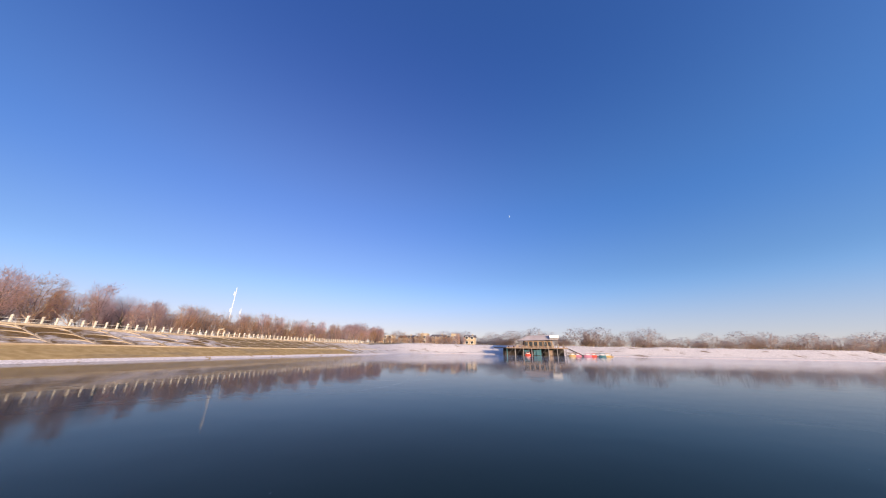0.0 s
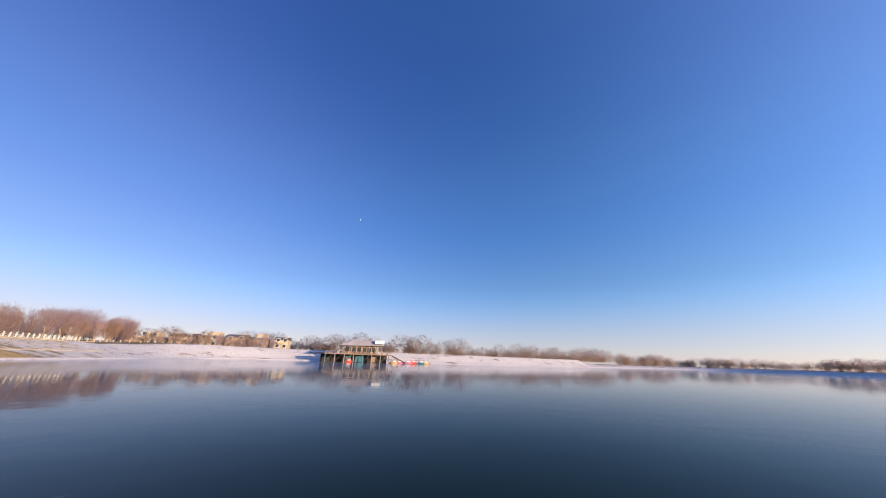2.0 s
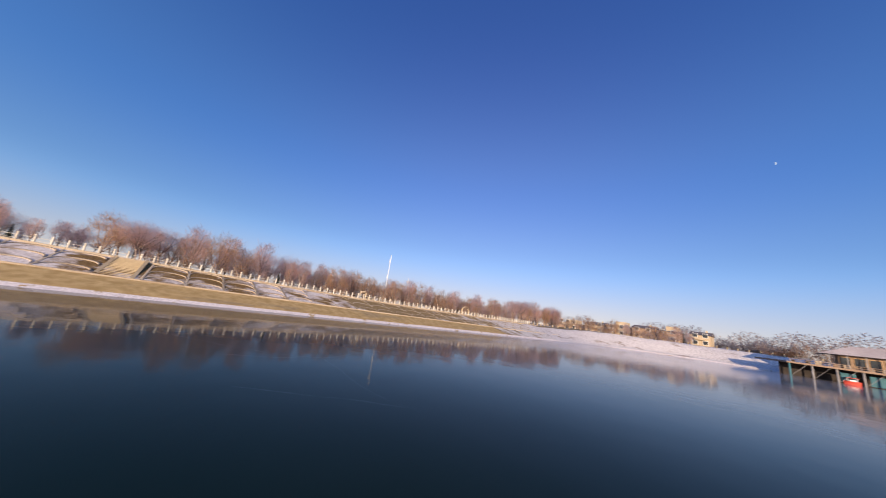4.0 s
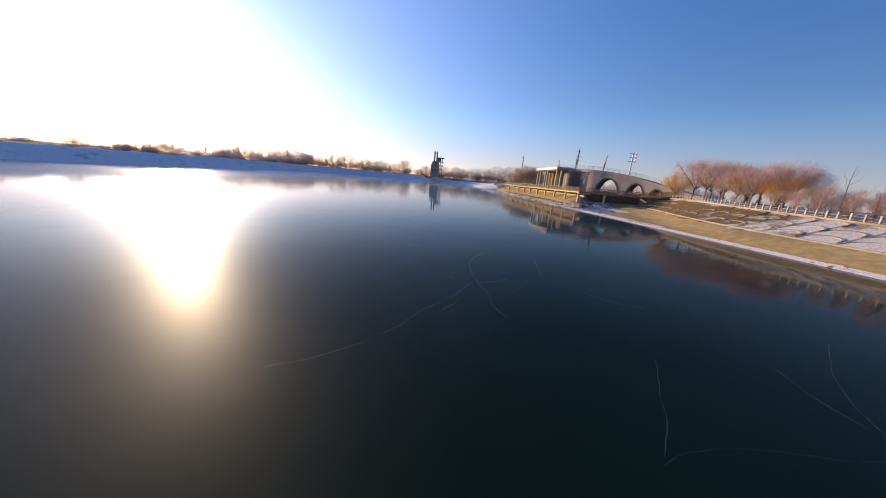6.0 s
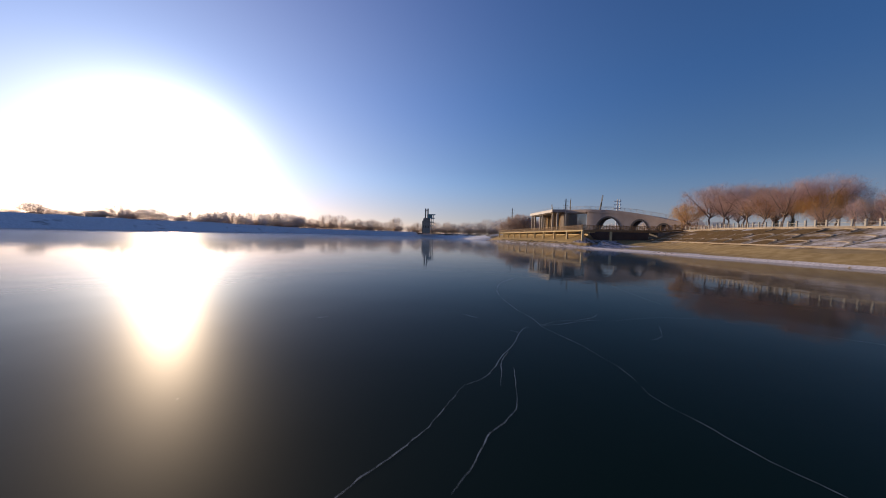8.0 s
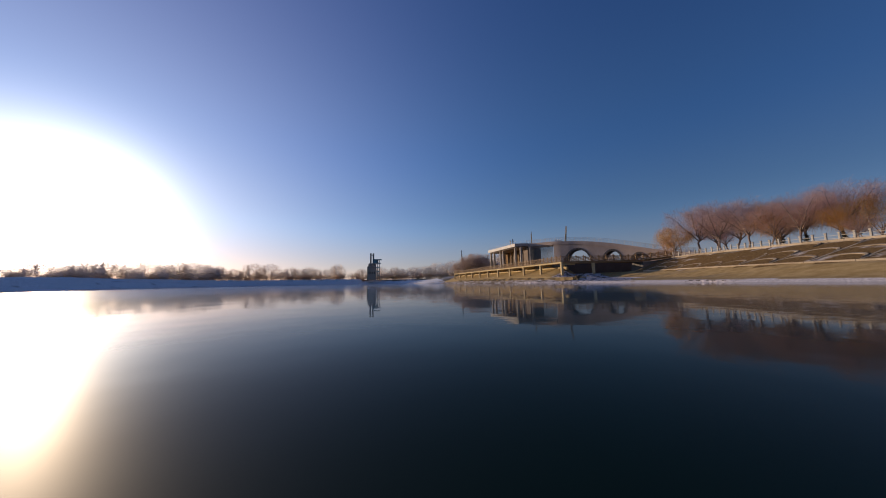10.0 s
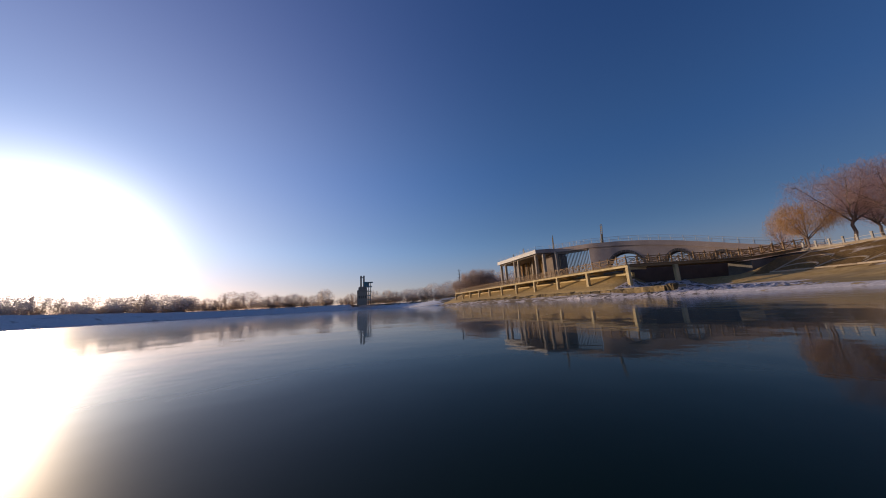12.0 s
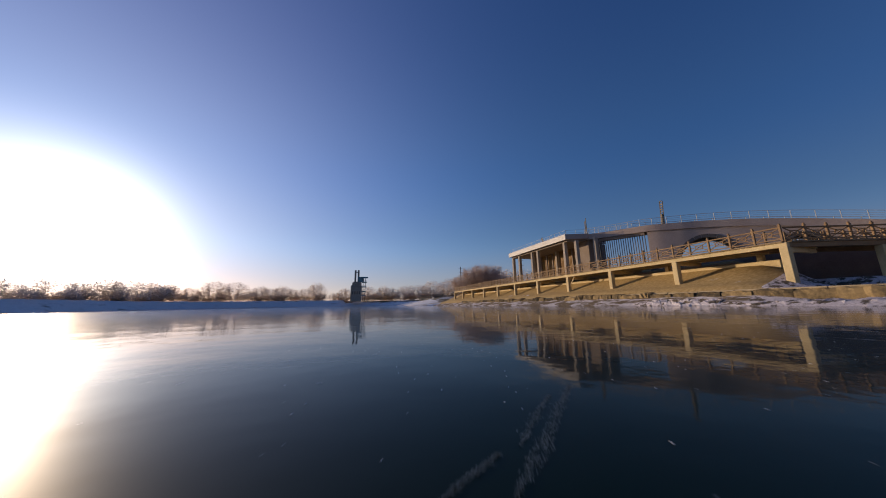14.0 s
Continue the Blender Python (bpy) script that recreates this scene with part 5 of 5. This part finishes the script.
# the row goes on round the corner of the lake
for p in smooth_line([(12.5, -152), (13.5, -165), (13, -178)], 2.6):
    for lane in range(3):
        plant(rnd.choice((4, 3, 2, 4)), p[0] + lane * 3.0 + rnd.uniform(-1.2, 1.2), p[1] - lane * 2.0 + rnd.uniform(-1.2, 1.2), 4.0, rnd.uniform(0.75, 1.15), rnd.uniform(0, 6.28))


# low trees in front of the houses
for k in range(13):
    plant(rnd.choice((3, 4, 5)), 13 - k * 2.7 + rnd.uniform(-1, 1), -186 - k * 2.0 + rnd.uniform(-2, 2), 3.9, rnd.uniform(0.75, 1.15), rnd.uniform(0, 6.28), group="trees in front of the houses")


def fir(x, y, z, h):
    t = thing("fir_tree", "small dark green fir on the bank", "fir", "firs", at=Matrix.Translation((x, y, z)))
    part("trunk", Shape().tube([(0, 0, -0.1), (0, 0, h * 0.95)], [h * 0.03, 0.01], 6), M_BARK, t)
    r = random.Random(int(abs(y) * 10))
    s = Shape()
    for k in range(420):
        u = r.random() ** 0.8
        zz = h * (0.08 + 0.9 * u)
        a = r.uniform(0, 6.283)
        L = h * 0.30 * (1 - u) * r.uniform(0.6, 1.1) + 0.05
        d = Vector((math.cos(a), math.sin(a), -0.25))
        w = Vector((-math.sin(a), math.cos(a), 0)) * L * 0.16
        p = Vector((0, 0, zz))
        s.add([p, p + d * L * 0.6 + w, p + d * L, p + d * L * 0.6 - w], [(0, 1, 2, 3)])
    part("crown", s, M_FIR, t)


for x, y, h in ((10.5, -50.2, 2.0), (10.8, -51.8, 2.4), (11.2, -53.2, 1.9), (11.0, -79.3, 2.3), (22.0, -23.0, 3.2), (21.0, -26.0, 3.0), (20.5, -29.5, 2.8)):
    fir(x, y, bank_top(y) + 0.1, h)
for x, y, h in ((17.5, 92, 1.0), (13.0, 95, 0.85), (21.5, 94, 0.95), (17.0, 98, 1.0), (26.0, 97, 0.8), (31, 101, 0.75), (9.0, 99, 0.6)):
    plant(6, x, y, 4.3, 1.3 * h, x, "bushy_tree", "dense round-headed bare tree beyond the hall", "trees beyond the hall")

# far woods: each tree a trunk and a loose crown of twigs
def wood_tree(kind_seed, count, broad, long=0.08):
    """One metre of many-stemmed bare tree, full to the ground: stems and twigs of a rounded head."""
    r = random.Random(kind_seed)
    sh = Shape()
    wide = r.uniform(0.38, 0.55)
    stems = []
    for k in range(11):
        a = r.uniform(0, 6.283)
        reach = wide * math.sqrt(r.random())
        top = (1.0 - 0.45 * (reach / wide) ** 2) * r.uniform(0.8, 1.0)
        p = Vector((math.cos(a) * reach * 0.3, math.sin(a) * reach * 0.3, -0.03))
        q = Vector((math.cos(a) * reach, math.sin(a) * reach, top * 0.92))
        mid = p.lerp(q, 0.5) + Vector((math.cos(a), math.sin(a), 0)) * reach * 0.12
        sh.tube([p, mid, q], [0.0055, 0.0035, 0.0015], 3, cap=False)
        stems.append((p, mid, q, a))
    for k in range(count):
        p, mid, q, a = r.choice(stems)
        u = r.random() ** 0.75
        c = p.lerp(mid, u * 2) if u < 0.5 else mid.lerp(q, u * 2 - 1)
        if k % 5 < 3:
            a, g = r.uniform(0, 6.283), math.sqrt(r.random())
            c = Vector((math.cos(a) * g * wide, math.sin(a) * g * wide, (0.3 + 0.62 * math.sqrt(1 - g * g)) * r.uniform(0.15, 1.0) ** 0.6))
        b = a + r.gauss(0, 1.3)
        d = Vector((math.cos(b), math.sin(b), r.uniform(-0.6, 0.9))).normalized()
        L = long * r.uniform(0.4, 1.1)
        c = c + Vector((r.gauss(0, .025), r.gauss(0, .025), r.gauss(0, .02)))
        w = Vector((-d.y, d.x, r.uniform(-.5, .5))).normalized() * broad
        sh.add([c - w, c + w, c + d * L], [(0, 1, 2)])
    v = np.array(sh.v)
    v[:, 2] /= v[:, 2].max()
    return v, sh.f


WOOD = [wood_tree(300 + k, 2500, 0.02, 0.055) for k in range(5)]
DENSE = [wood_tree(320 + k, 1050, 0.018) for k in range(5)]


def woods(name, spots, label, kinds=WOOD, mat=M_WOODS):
    vs, fs, n = [], [], 0
    r = random.Random(len(spots))
    for x, y, z, h, wide in spots:
        v, f = kinds[r.randrange(5)]
        a = r.uniform(0, 6.283)
        c, s = math.cos(a), math.sin(a)
        q = np.stack([(v[:, 0] * c - v[:, 1] * s) * h * wide + x, (v[:, 0] * s + v[:, 1] * c) * h * wide + y, v[:, 2] * h + z], 1)
        vs.extend(map(tuple, q))
        fs.extend(tuple(i + n for i in t) for t in f)
        n += len(v)
    sh = Shape()
    sh.v, sh.f = vs, fs
    return lone(name, sh, mat, label, "trees", kind="stuff")


def along(points, step, back, depth, height, r, z):
    out = []
    line = smooth_line(points, step)
    for i, p in enumerate(line):
        hump = 0.84 + 0.38 * noise.noise(Vector((i * 0.11, 2.7, 0))) + 0.12 * noise.noise(Vector((i * 0.5, 9.1, 0)))
        tall = height(p[1]) if callable(height) else height
        for k in range(depth):
            out.append((p[0] + r.uniform(-3, 3) + back[0] * (k * 6 + r.uniform(0, 4)), p[1] + r.uniform(-3, 3) + back[1] * (k * 6 + r.uniform(0, 4)), z, tall * hump * r.uniform(0.6, 1.2), r.uniform(1.0, 1.5)))
    return out


def domes(points, back, height, r, z):
    """A row of broad round-headed trees that touch, with low brush between their stems."""
    out = []
    line = smooth_line(points, 1.0)
    i = 0.0
    while i < len(line) - 1:
        p = line[int(i)]
        tall = (height(p[1]) if callable(height) else height) * r.choice((0.5, 0.62, 0.78, 0.9, 1.0, 1.12))
        out.append((p[0] + back[0] * r.uniform(0, 4), p[1] + back[1] * r.uniform(0, 4), z, tall, r.uniform(1.25, 1.8) * math.sqrt(max(1.0, 9.0 / tall))))
        for k in range(3):
            q = line[min(int(i + r.uniform(-5, 5) + 5), len(line) - 1)]
            out.append((q[0] + back[0] * r.uniform(2, 9), q[1] + back[1] * r.uniform(2, 9), z - 0.3, tall * r.uniform(0.38, 0.58), r.uniform(1.4, 2.0) * math.sqrt(max(1.0, 9.0 / tall))))
        i += max(tall, 8.0) * r.uniform(0.55, 0.95)
    return out


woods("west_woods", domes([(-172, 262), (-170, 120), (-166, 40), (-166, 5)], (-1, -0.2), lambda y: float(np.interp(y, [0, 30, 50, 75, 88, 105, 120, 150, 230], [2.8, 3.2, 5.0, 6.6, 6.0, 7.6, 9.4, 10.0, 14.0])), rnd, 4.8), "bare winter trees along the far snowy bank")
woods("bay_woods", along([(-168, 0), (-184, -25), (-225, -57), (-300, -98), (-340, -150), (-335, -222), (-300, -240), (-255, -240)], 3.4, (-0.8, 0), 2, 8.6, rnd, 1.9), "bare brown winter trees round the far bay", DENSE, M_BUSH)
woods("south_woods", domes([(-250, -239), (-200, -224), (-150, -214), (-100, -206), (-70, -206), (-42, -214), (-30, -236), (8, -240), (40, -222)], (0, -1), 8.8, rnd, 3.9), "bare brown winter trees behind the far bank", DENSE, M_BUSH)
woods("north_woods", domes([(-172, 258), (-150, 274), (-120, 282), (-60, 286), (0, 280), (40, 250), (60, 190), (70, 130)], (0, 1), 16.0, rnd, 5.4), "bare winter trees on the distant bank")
woods("house_woods", along([(19, -186), (6, -194), (-6, -202), (-18, -209)], 2.4, (0.5, -1), 1, 4.6, rnd, 3.9), "bare winter trees in front of the houses", DENSE, M_BUSH)
woods("inland_woods", along([(34, -66), (34, -110), (32, -150), (24, -178)], 4.4, (1, 0), 2, 5.6, rnd, 4.0), "bare brown winter trees inland of the bank", DENSE, M_BUSH)
woods("bridge_woods", along([(42, 60), (38, 20), (40, 0)], 5.0, (1, 0.3), 2, 5.0, rnd, 4.6), "bare winter trees beyond the bridge")


# ---- far things ----
def build_tower():
    t = thing("lookout_tower", "dark concrete lookout tower with twin shafts and open teal floors", "tower", at=Matrix.Translation((-31.0, 268.0, 5.3)) @ Matrix.Diagonal((0.86, 0.88, 0.9, 1)))
    # a bulky lower house with stepped, weathered shoulders
    part("body", Shape().chamfer_box(-8.0, -4, -1, 3.4, 5, 15.5, 0.9), M_TOWER, t)
    part("shoulder", Shape().chamfer_box(-6.6, -3.4, 15.4, 3.0, 4.4, 19.0, 1.2), M_TOWER, t)
    for x in (-4.6, -1.4):
        part("shaft", Shape().chamfer_box(x, -1, 18.5, x + 1.9, 1.4, 31.0, 0.15), M_TOWER, t)
    part("link", Shape().box(-3.0, -0.6, 28.5, -1.2, 0.8, 29.3), M_TOWER, t)
    part("glass_room", Shape().chamfer_box(-0.6, -3.0, 18.9, 5.4, 3.6, 23.0, 0.2), M_TOWER_BLUE, t)
    part("roof_slab", Shape().chamfer_box(-1.2, -4.2, 23.0, 9.6, 4.6, 23.8, 0.1), M_TOWER_BLUE, t)
    for z, x in ((18.2, 8.6), (13.4, 8.0), (8.8, 7.4), (4.4, 7.4)):
        part("floor", Shape().chamfer_box(3.3, -4.2, z, x, 4.6, z + 0.7, 0.1), M_TOWER_BLUE, t)
        part("balustrade", Shape().box(3.4, -4.15, z + 1.5, x - 0.1, -4.0, z + 1.7), M_TOWER, t)
    for x in (4.4, 6.6):
        for y in (-3.8, 3.8):
            part("column", Shape().box(x, y, -1, x + 0.5, y + 0.5, 23.0), M_TOWER, t)
    for k in range(4):
        part("window", Shape().box(-6.2 + k * 2.2, -4.06, 6.0, -5.2 + k * 2.2, -3.9, 9.0), M_GLASS_DARK, t)


def build_villa(x, y, w, h, seed, mat):
    r = random.Random(seed)
    v = thing("villa", "cream rendered house block with dark pitched roof", "house", "houses behind the bank", at=Matrix.Translation((x, y, 4.0)) @ Matrix.Rotation(math.pi, 4, "Z"))
    part("wall", Shape().box(-w / 2, 0, 0, w / 2, 9, h), mat, v)
    if seed % 2:
        part("roof", Shape().chamfer_box(-w / 2 - .3, -.4, h, w / 2 + .3, 9.4, h + 0.3, 0.05), M_ROOF, v, "flat roof with a projecting edge")
        part("upper_room", Shape().chamfer_box(-w * 0.1, 1.5, h + 0.3, w * 0.42, 7, h + 2.2, 0.05), M_HOUSE, v)
        part("bay", Shape().chamfer_box(-w * 0.42, -1.4, 0, -w * 0.12, -0.17, h * 0.8, 0.05), M_WHITE if seed == 3 else M_HOUSE_DARK, v)
    else:
        s = Shape()
        s.add([(-w / 2 - .4, -.5, h), (w / 2 + .4, -.5, h), (w / 2 + .4, 9.5, h), (-w / 2 - .4, 9.5, h), (-w / 2 - .4, 4.5, h + 1.4), (w / 2 + .4, 4.5, h + 1.4)],
              [(0, 1, 5, 4), (2, 3, 4, 5), (0, 4, 3), (1, 2, 5), (3, 2, 1, 0)])
        part("roof", s, M_ROOF, v)
        part("chimney", Shape().box(w * 0.2, 4, h + 0.4, w * 0.2 + 0.6, 4.6, h + 2.0), M_HOUSE, v)
    n = max(2, int(w / 3.2))
    for fl in range(max(2, int(h / 2.7))):
        for k in range(n):
            xx = -w / 2 + (k + 0.5) * w / n
            win = part("window", Shape().box(xx - 0.8, -0.12, fl * 2.7 + 1.0, xx + 0.8, 0.02, fl * 2.7 + 2.6), M_WHITE, v)
            part("pane", Shape().box(xx - 0.68, -0.16, fl * 2.7 + 1.12, xx + 0.68, -0.124, fl * 2.7 + 2.48), M_GLASS_DARK, win)
        if r.random() < 0.8:
            part("balcony", Shape().box(-w / 4, -1.3, fl * 2.7 + 0.1, w / 4, -0.13, fl * 2.7 + 0.9), M_HOUSE, v)


def build_boathouse():
    b = thing("boathouse", "two-storey lakeside boathouse deck on stilts with a white-fronted roof", "boathouse", at=Matrix.Translation((-14.8, -178.5, 0)) @ Matrix.Diagonal((0.67, 0.67, 0.62, 1)))
    # the deck runs out into a long pointed prow towards the bank
    part("deck", prism([(-78, -9), (-42, -9), (-34, -6.5), (-42, 4), (-78, 4)], 4.35, 4.9), M_DARKWOOD, b, "dark timber deck slab")
    part("fascia", Shape().beam((-78, 4.06, 4.62), (-42, 4.06, 4.62), 0.12, 0.6), M_HOUSE_DARK, b, "brown deck fascia")
    part("fascia", Shape().beam((-42, 4.06, 4.62), (-34, -6.44, 4.62), 0.12, 0.6), M_HOUSE_DARK, b, "brown deck fascia")
    for k in range(8):
        for y in (-6, 3.4):
            part("stilt", Shape().tube([(-42.5 - k * 4.9, y, -0.5), (-42.5 - k * 4.9, y, 4.35)], [0.28, 0.24], 7), M_DULL if k % 4 else M_TEAL, b)
    # near-black wall colour holds the deep shade below the deck
    part("back_wall", Shape().box(-77, -5.6, 0, -40, -5, 4.35), M_DARKWOOD, b, "timber back wall under the deck, shade put into its dark colour")
    for x0, x1, mat in ((-63, -58.5, M_TEAL), (-56, -53, M_TEAL), (-70, -67, M_HOUSE_DARK)):
        part("shutter", Shape().chamfer_box(x0, 0.4, 0.2, x1, 0.7, 3.4, 0.05), mat, b)
    for k in range(7):
        part("cross_brace", Shape().beam((-43 - k * 4.9, 3.4, 0.3), (-46.2 - k * 4.9, 3.4, 4.2), 0.09, 0.09), M_DULL, b)
    # upper hall: walls, posts, panes, hipped roof
    part("upper_wall", Shape().chamfer_box(-70, -7, 4.9, -53, 0.6, 9.6, 0.1), M_HOUSE_DARK, b, "mauve-grey upper wall")
    for k in range(6):
        win = part("window", Shape().box(-69.6 + k * 2.8, 0.5, 5.6, -67.2 + k * 2.8, 0.72, 8.8), M_RAIL, b)
        part("pane", Shape().box(-69.4 + k * 2.8, 0.6, 5.8, -67.4 + k * 2.8, 0.78, 8.6), M_GLASS_DARK, win)
    for k in range(7):
        part("post", Shape().box(-72.4 + k * 3.5, 2.2, 4.9, -72.15 + k * 3.5, 2.45, 10.0), M_DULL, b)
    s = Shape()
    s.add([(-73.5, 3.4, 9.9), (-49, 3.4, 9.2), (-49, -9, 9.2), (-73.5, -9, 9.9), (-71, -0.5, 13.2), (-56, -0.5, 12.6), (-56, -5, 12.6), (-71, -5, 13.2)],
          [(0, 1, 5, 4), (1, 2, 6, 5), (2, 3, 7, 6), (3, 0, 4, 7), (4, 5, 6, 7), (0, 3, 2, 1)])
    part("roof", s, M_VILLA_ROOF, b, "mauve-grey hipped roof")
    part("sign_board", Shape().chamfer_box(-73.4, 2.0, 10.9, -68.2, 3.5, 12.9, 0.08), M_WHITE, b, "blank white board on the roof's corner")
    part("sign_edge", Shape().box(-73.5, 3.51, 10.7, -68.1, 3.6, 10.92), M_ROOF, b)
    for x in range(-77, -42, 2):
        part("rail_post", Shape().box(x, 3.7, 4.9, x + 0.14, 3.85, 6.1), M_DULL, b)
    for z in (5.4, 6.0):
        part("rail", Shape().box(-77.5, 3.7, z, -42.5, 3.86, z + 0.12), M_HOUSE_DARK, b)
    # tables, crates and rolled awnings along the deck
    r = random.Random(31)
    for k in range(12):
        x, w, h = -76 + k * 2.9 + r.uniform(-.5, .5), r.uniform(0.7, 1.6), r.uniform(0.7, 1.7)
        part("crate", Shape().chamfer_box(x, 1.4, 4.9, x + w, 2.1, 4.9 + h, 0.06), r.choice((M_HOUSE_DARK, M_HOUSE, M_DARKWOOD, M_RAIL)), b)
    # stair and landing stage by the boats
    for k in range(9):
        part("stair_tread", Shape().chamfer_box(-79.2 - k * 0.8, 0.5, 4.1 - k * 0.42, -78.1 - k * 0.8, 3.5, 4.3 - k * 0.42, 0.03), M_DECK, b)
    part("stair_string", Shape().beam((-78.2, 3.6, 4.5), (-86.0, 3.6, 0.5), 0.12, 0.5), M_DARKWOOD, b)
    part("landing_stage", Shape().chamfer_box(-103, -1.5, 0.05, -78, 0.6, 0.5, 0.05), M_DECK, b)
    for k in range(9):
        part("mooring_post", Shape().tube([(-79.5 - k * 2.8, 0.7, -0.3), (-79.5 - k * 2.8, 0.7, 1.6)], [0.12, 0.1], 6), M_DARKWOOD, b)


def boat(x, y, length, mat, label):
    b = thing("pleasure_boat", label, "boat", "boats by the boathouse", at=Matrix.Translation((x, y, 0)))
    hull = Shape()
    st = []
    for k in range(7):
        u = k / 6
        w = 0.75 * math.sin(math.pi * (0.12 + 0.76 * u)) ** 0.6
        st.append((-length / 2 + length * u, w))
    for xx, w in st:
        hull.v += [(xx, -w * .7, 0.0), (xx, w * .7, 0.0), (xx, w, 0.6), (xx, -w, 0.6)]
    for k in range(6):
        hull.f += [(k * 4 + i, k * 4 + 4 + i, k * 4 + 4 + (i + 1) % 4, k * 4 + (i + 1) % 4) for i in range(4)]
    hull.f += [(0, 1, 2, 3), (27, 26, 25, 24)]
    part("hull", hull, mat, b)
    part("seat", Shape().chamfer_box(-length * .25, -0.45, 0.6, length * .2, 0.45, 0.9, 0.08), M_WHITE, b)
    for sx in (-1, 1):
        for sy in (-1, 1):
            part("canopy_post", Shape().box(sx * length * .28 - .05, sy * .5 - .05, 0.6, sx * length * .28 + .05, sy * .5 + .05, 1.2), M_STEEL, b)
    part("canopy", Shape().chamfer_box(-length * .36, -0.7, 1.2, length * .36, 0.7, 1.32, 0.05), mat, b)


build_tower()
for k, (x, w, h, mat) in enumerate(((-10.5, 9, 8.0, M_HOUSE), (4, 11, 9.0, M_HOUSE_DARK), (18, 12, 8.5, M_HOUSE_DARK), (32, 12, 9.0, M_HOUSE), (48, 14, 7.5, M_HOUSE_DARK), (66, 15, 6.5, M_HOUSE_DARK))):
    build_villa(-14.8 + x * 0.67, -222 + (k % 2) * 3, w * 0.67, h * (0.5 if k % 2 else 0.58), k, mat)
build_boathouse()
for k, (x, mat, label) in enumerate(((-55, M_RED, "small red boat under the boathouse deck"), (-80.5, M_YELLOW, "small yellow boat with a canopy"), (-84.5, M_PINK, "small pink boat with a canopy"), (-88.5, M_PINK, "small pink boat with a canopy"),
                                     (-92.5, M_RED, "small red boat with a canopy"), (-96, M_TEAL, "small teal boat with a canopy"), (-99.5, M_YELLOW, "small yellow boat with a canopy"))):
    boat(-14.8 + x * 0.67 + (k * 37 % 5) * 0.2, -176.9 + (k * 53 % 7) * 0.22, 2.2 + (k * 29 % 4) * 0.2, mat, label)


def build_gate():
    g = thing("garden_gate", "small cream arched gateway behind the fence", "gate", at=Matrix.Translation((11.3, -124.0, bank_top(-124.0) + 0.05)) @ Matrix.Diagonal((0.74, 0.74, 0.8, 1)))
    for y in (-1.9, 1.5):
        part("pier", Shape().chamfer_box(-0.3, y, -0.1, 0.3, y + 0.5, 1.9, 0.05), M_HOUSE, g)
    pts = [(0, -1.65 * math.cos(math.pi * k / 10), 1.8 + 0.8 * math.sin(math.pi * k / 10)) for k in range(11)]
    part("arch", Shape().tube(pts, [0.28] * 11, 6), M_HOUSE, g)


build_gate()
stone_sign = thing("stone_marker", "low cream stone marker with a bent top by the fence", "marker", at=Matrix.Translation((9.0, -94.5, bank_top(-94.5) + 0.05)))
part("block", Shape().chamfer_box(-0.4, -1.3, -0.1, 0.4, -0.2, 0.6, 0.06), M_HOUSE, stone_sign)
part("arch", Shape().tube([(0, 0.2, -0.1), (0, 0.25, 1.2), (0, 0.5, 1.5), (0, 1.3, 1.4), (0, 1.5, 0.9), (0, 1.0, 0.5)], [0.2, 0.18, 0.17, 0.17, 0.16, 0.14], 6), M_HOUSE, stone_sign)

# fence along the far banks
far_fence = thing("far_fence", "row of pale posts along the far snowy bank", "fence")
fp = Shape().chamfer_box(-0.11, -0.11, -0.3, 0.11, 0.11, 0.8, 0.04).mesh("post", M_STAIR)
fl = smooth_line([(8, -149), (6, -168), (-14, -193), (-45, -199), (-74, -199), (-108, -202), (-150, -209), (-190, -216)], 2.2)
for p in fl:
    part("post", fp, None, far_fence, at=Matrix.Translation((p[0], p[1], 3.1 + 0.95 * min(1, max(0, (-150 - p[1]) / 30)))))

# the moon in the day sky
moon_dir = Vector((-3814, -90000, 41789)).normalized()
m_moon = bpy.data.materials.new("moon_light")
m_moon.use_nodes = True
nt = m_moon.node_tree
nt.nodes.clear()
em = nt.nodes.new("ShaderNodeEmission")
em.inputs["Color"].default_value = (0.75, 0.85, 1.0, 1)
em.inputs["Strength"].default_value = 0.55
mo = nt.nodes.new("ShaderNodeOutputMaterial")
nt.links.new(em.outputs[0], mo.inputs["Surface"])
disc = Shape()
c = moon_dir * 3000
u = moon_dir.cross(Vector((0, 0, 1))).normalized()
w = u.cross(moon_dir)
R = 10.0
ang = [math.pi * k / 12 - math.pi / 2 for k in range(13)]
outer = [c + u * R * math.cos(a) + w * R * math.sin(a) for a in ang]
back = [c + u * R * 0.25 * math.cos(a) + w * R * math.sin(a) for a in ang]
disc.add(outer + back, [(k, k + 1, 14 + k, 13 + k) for k in range(12)])
lone("moon", disc, m_moon, "pale half moon in the blue daytime sky", "moon", kind="structure")
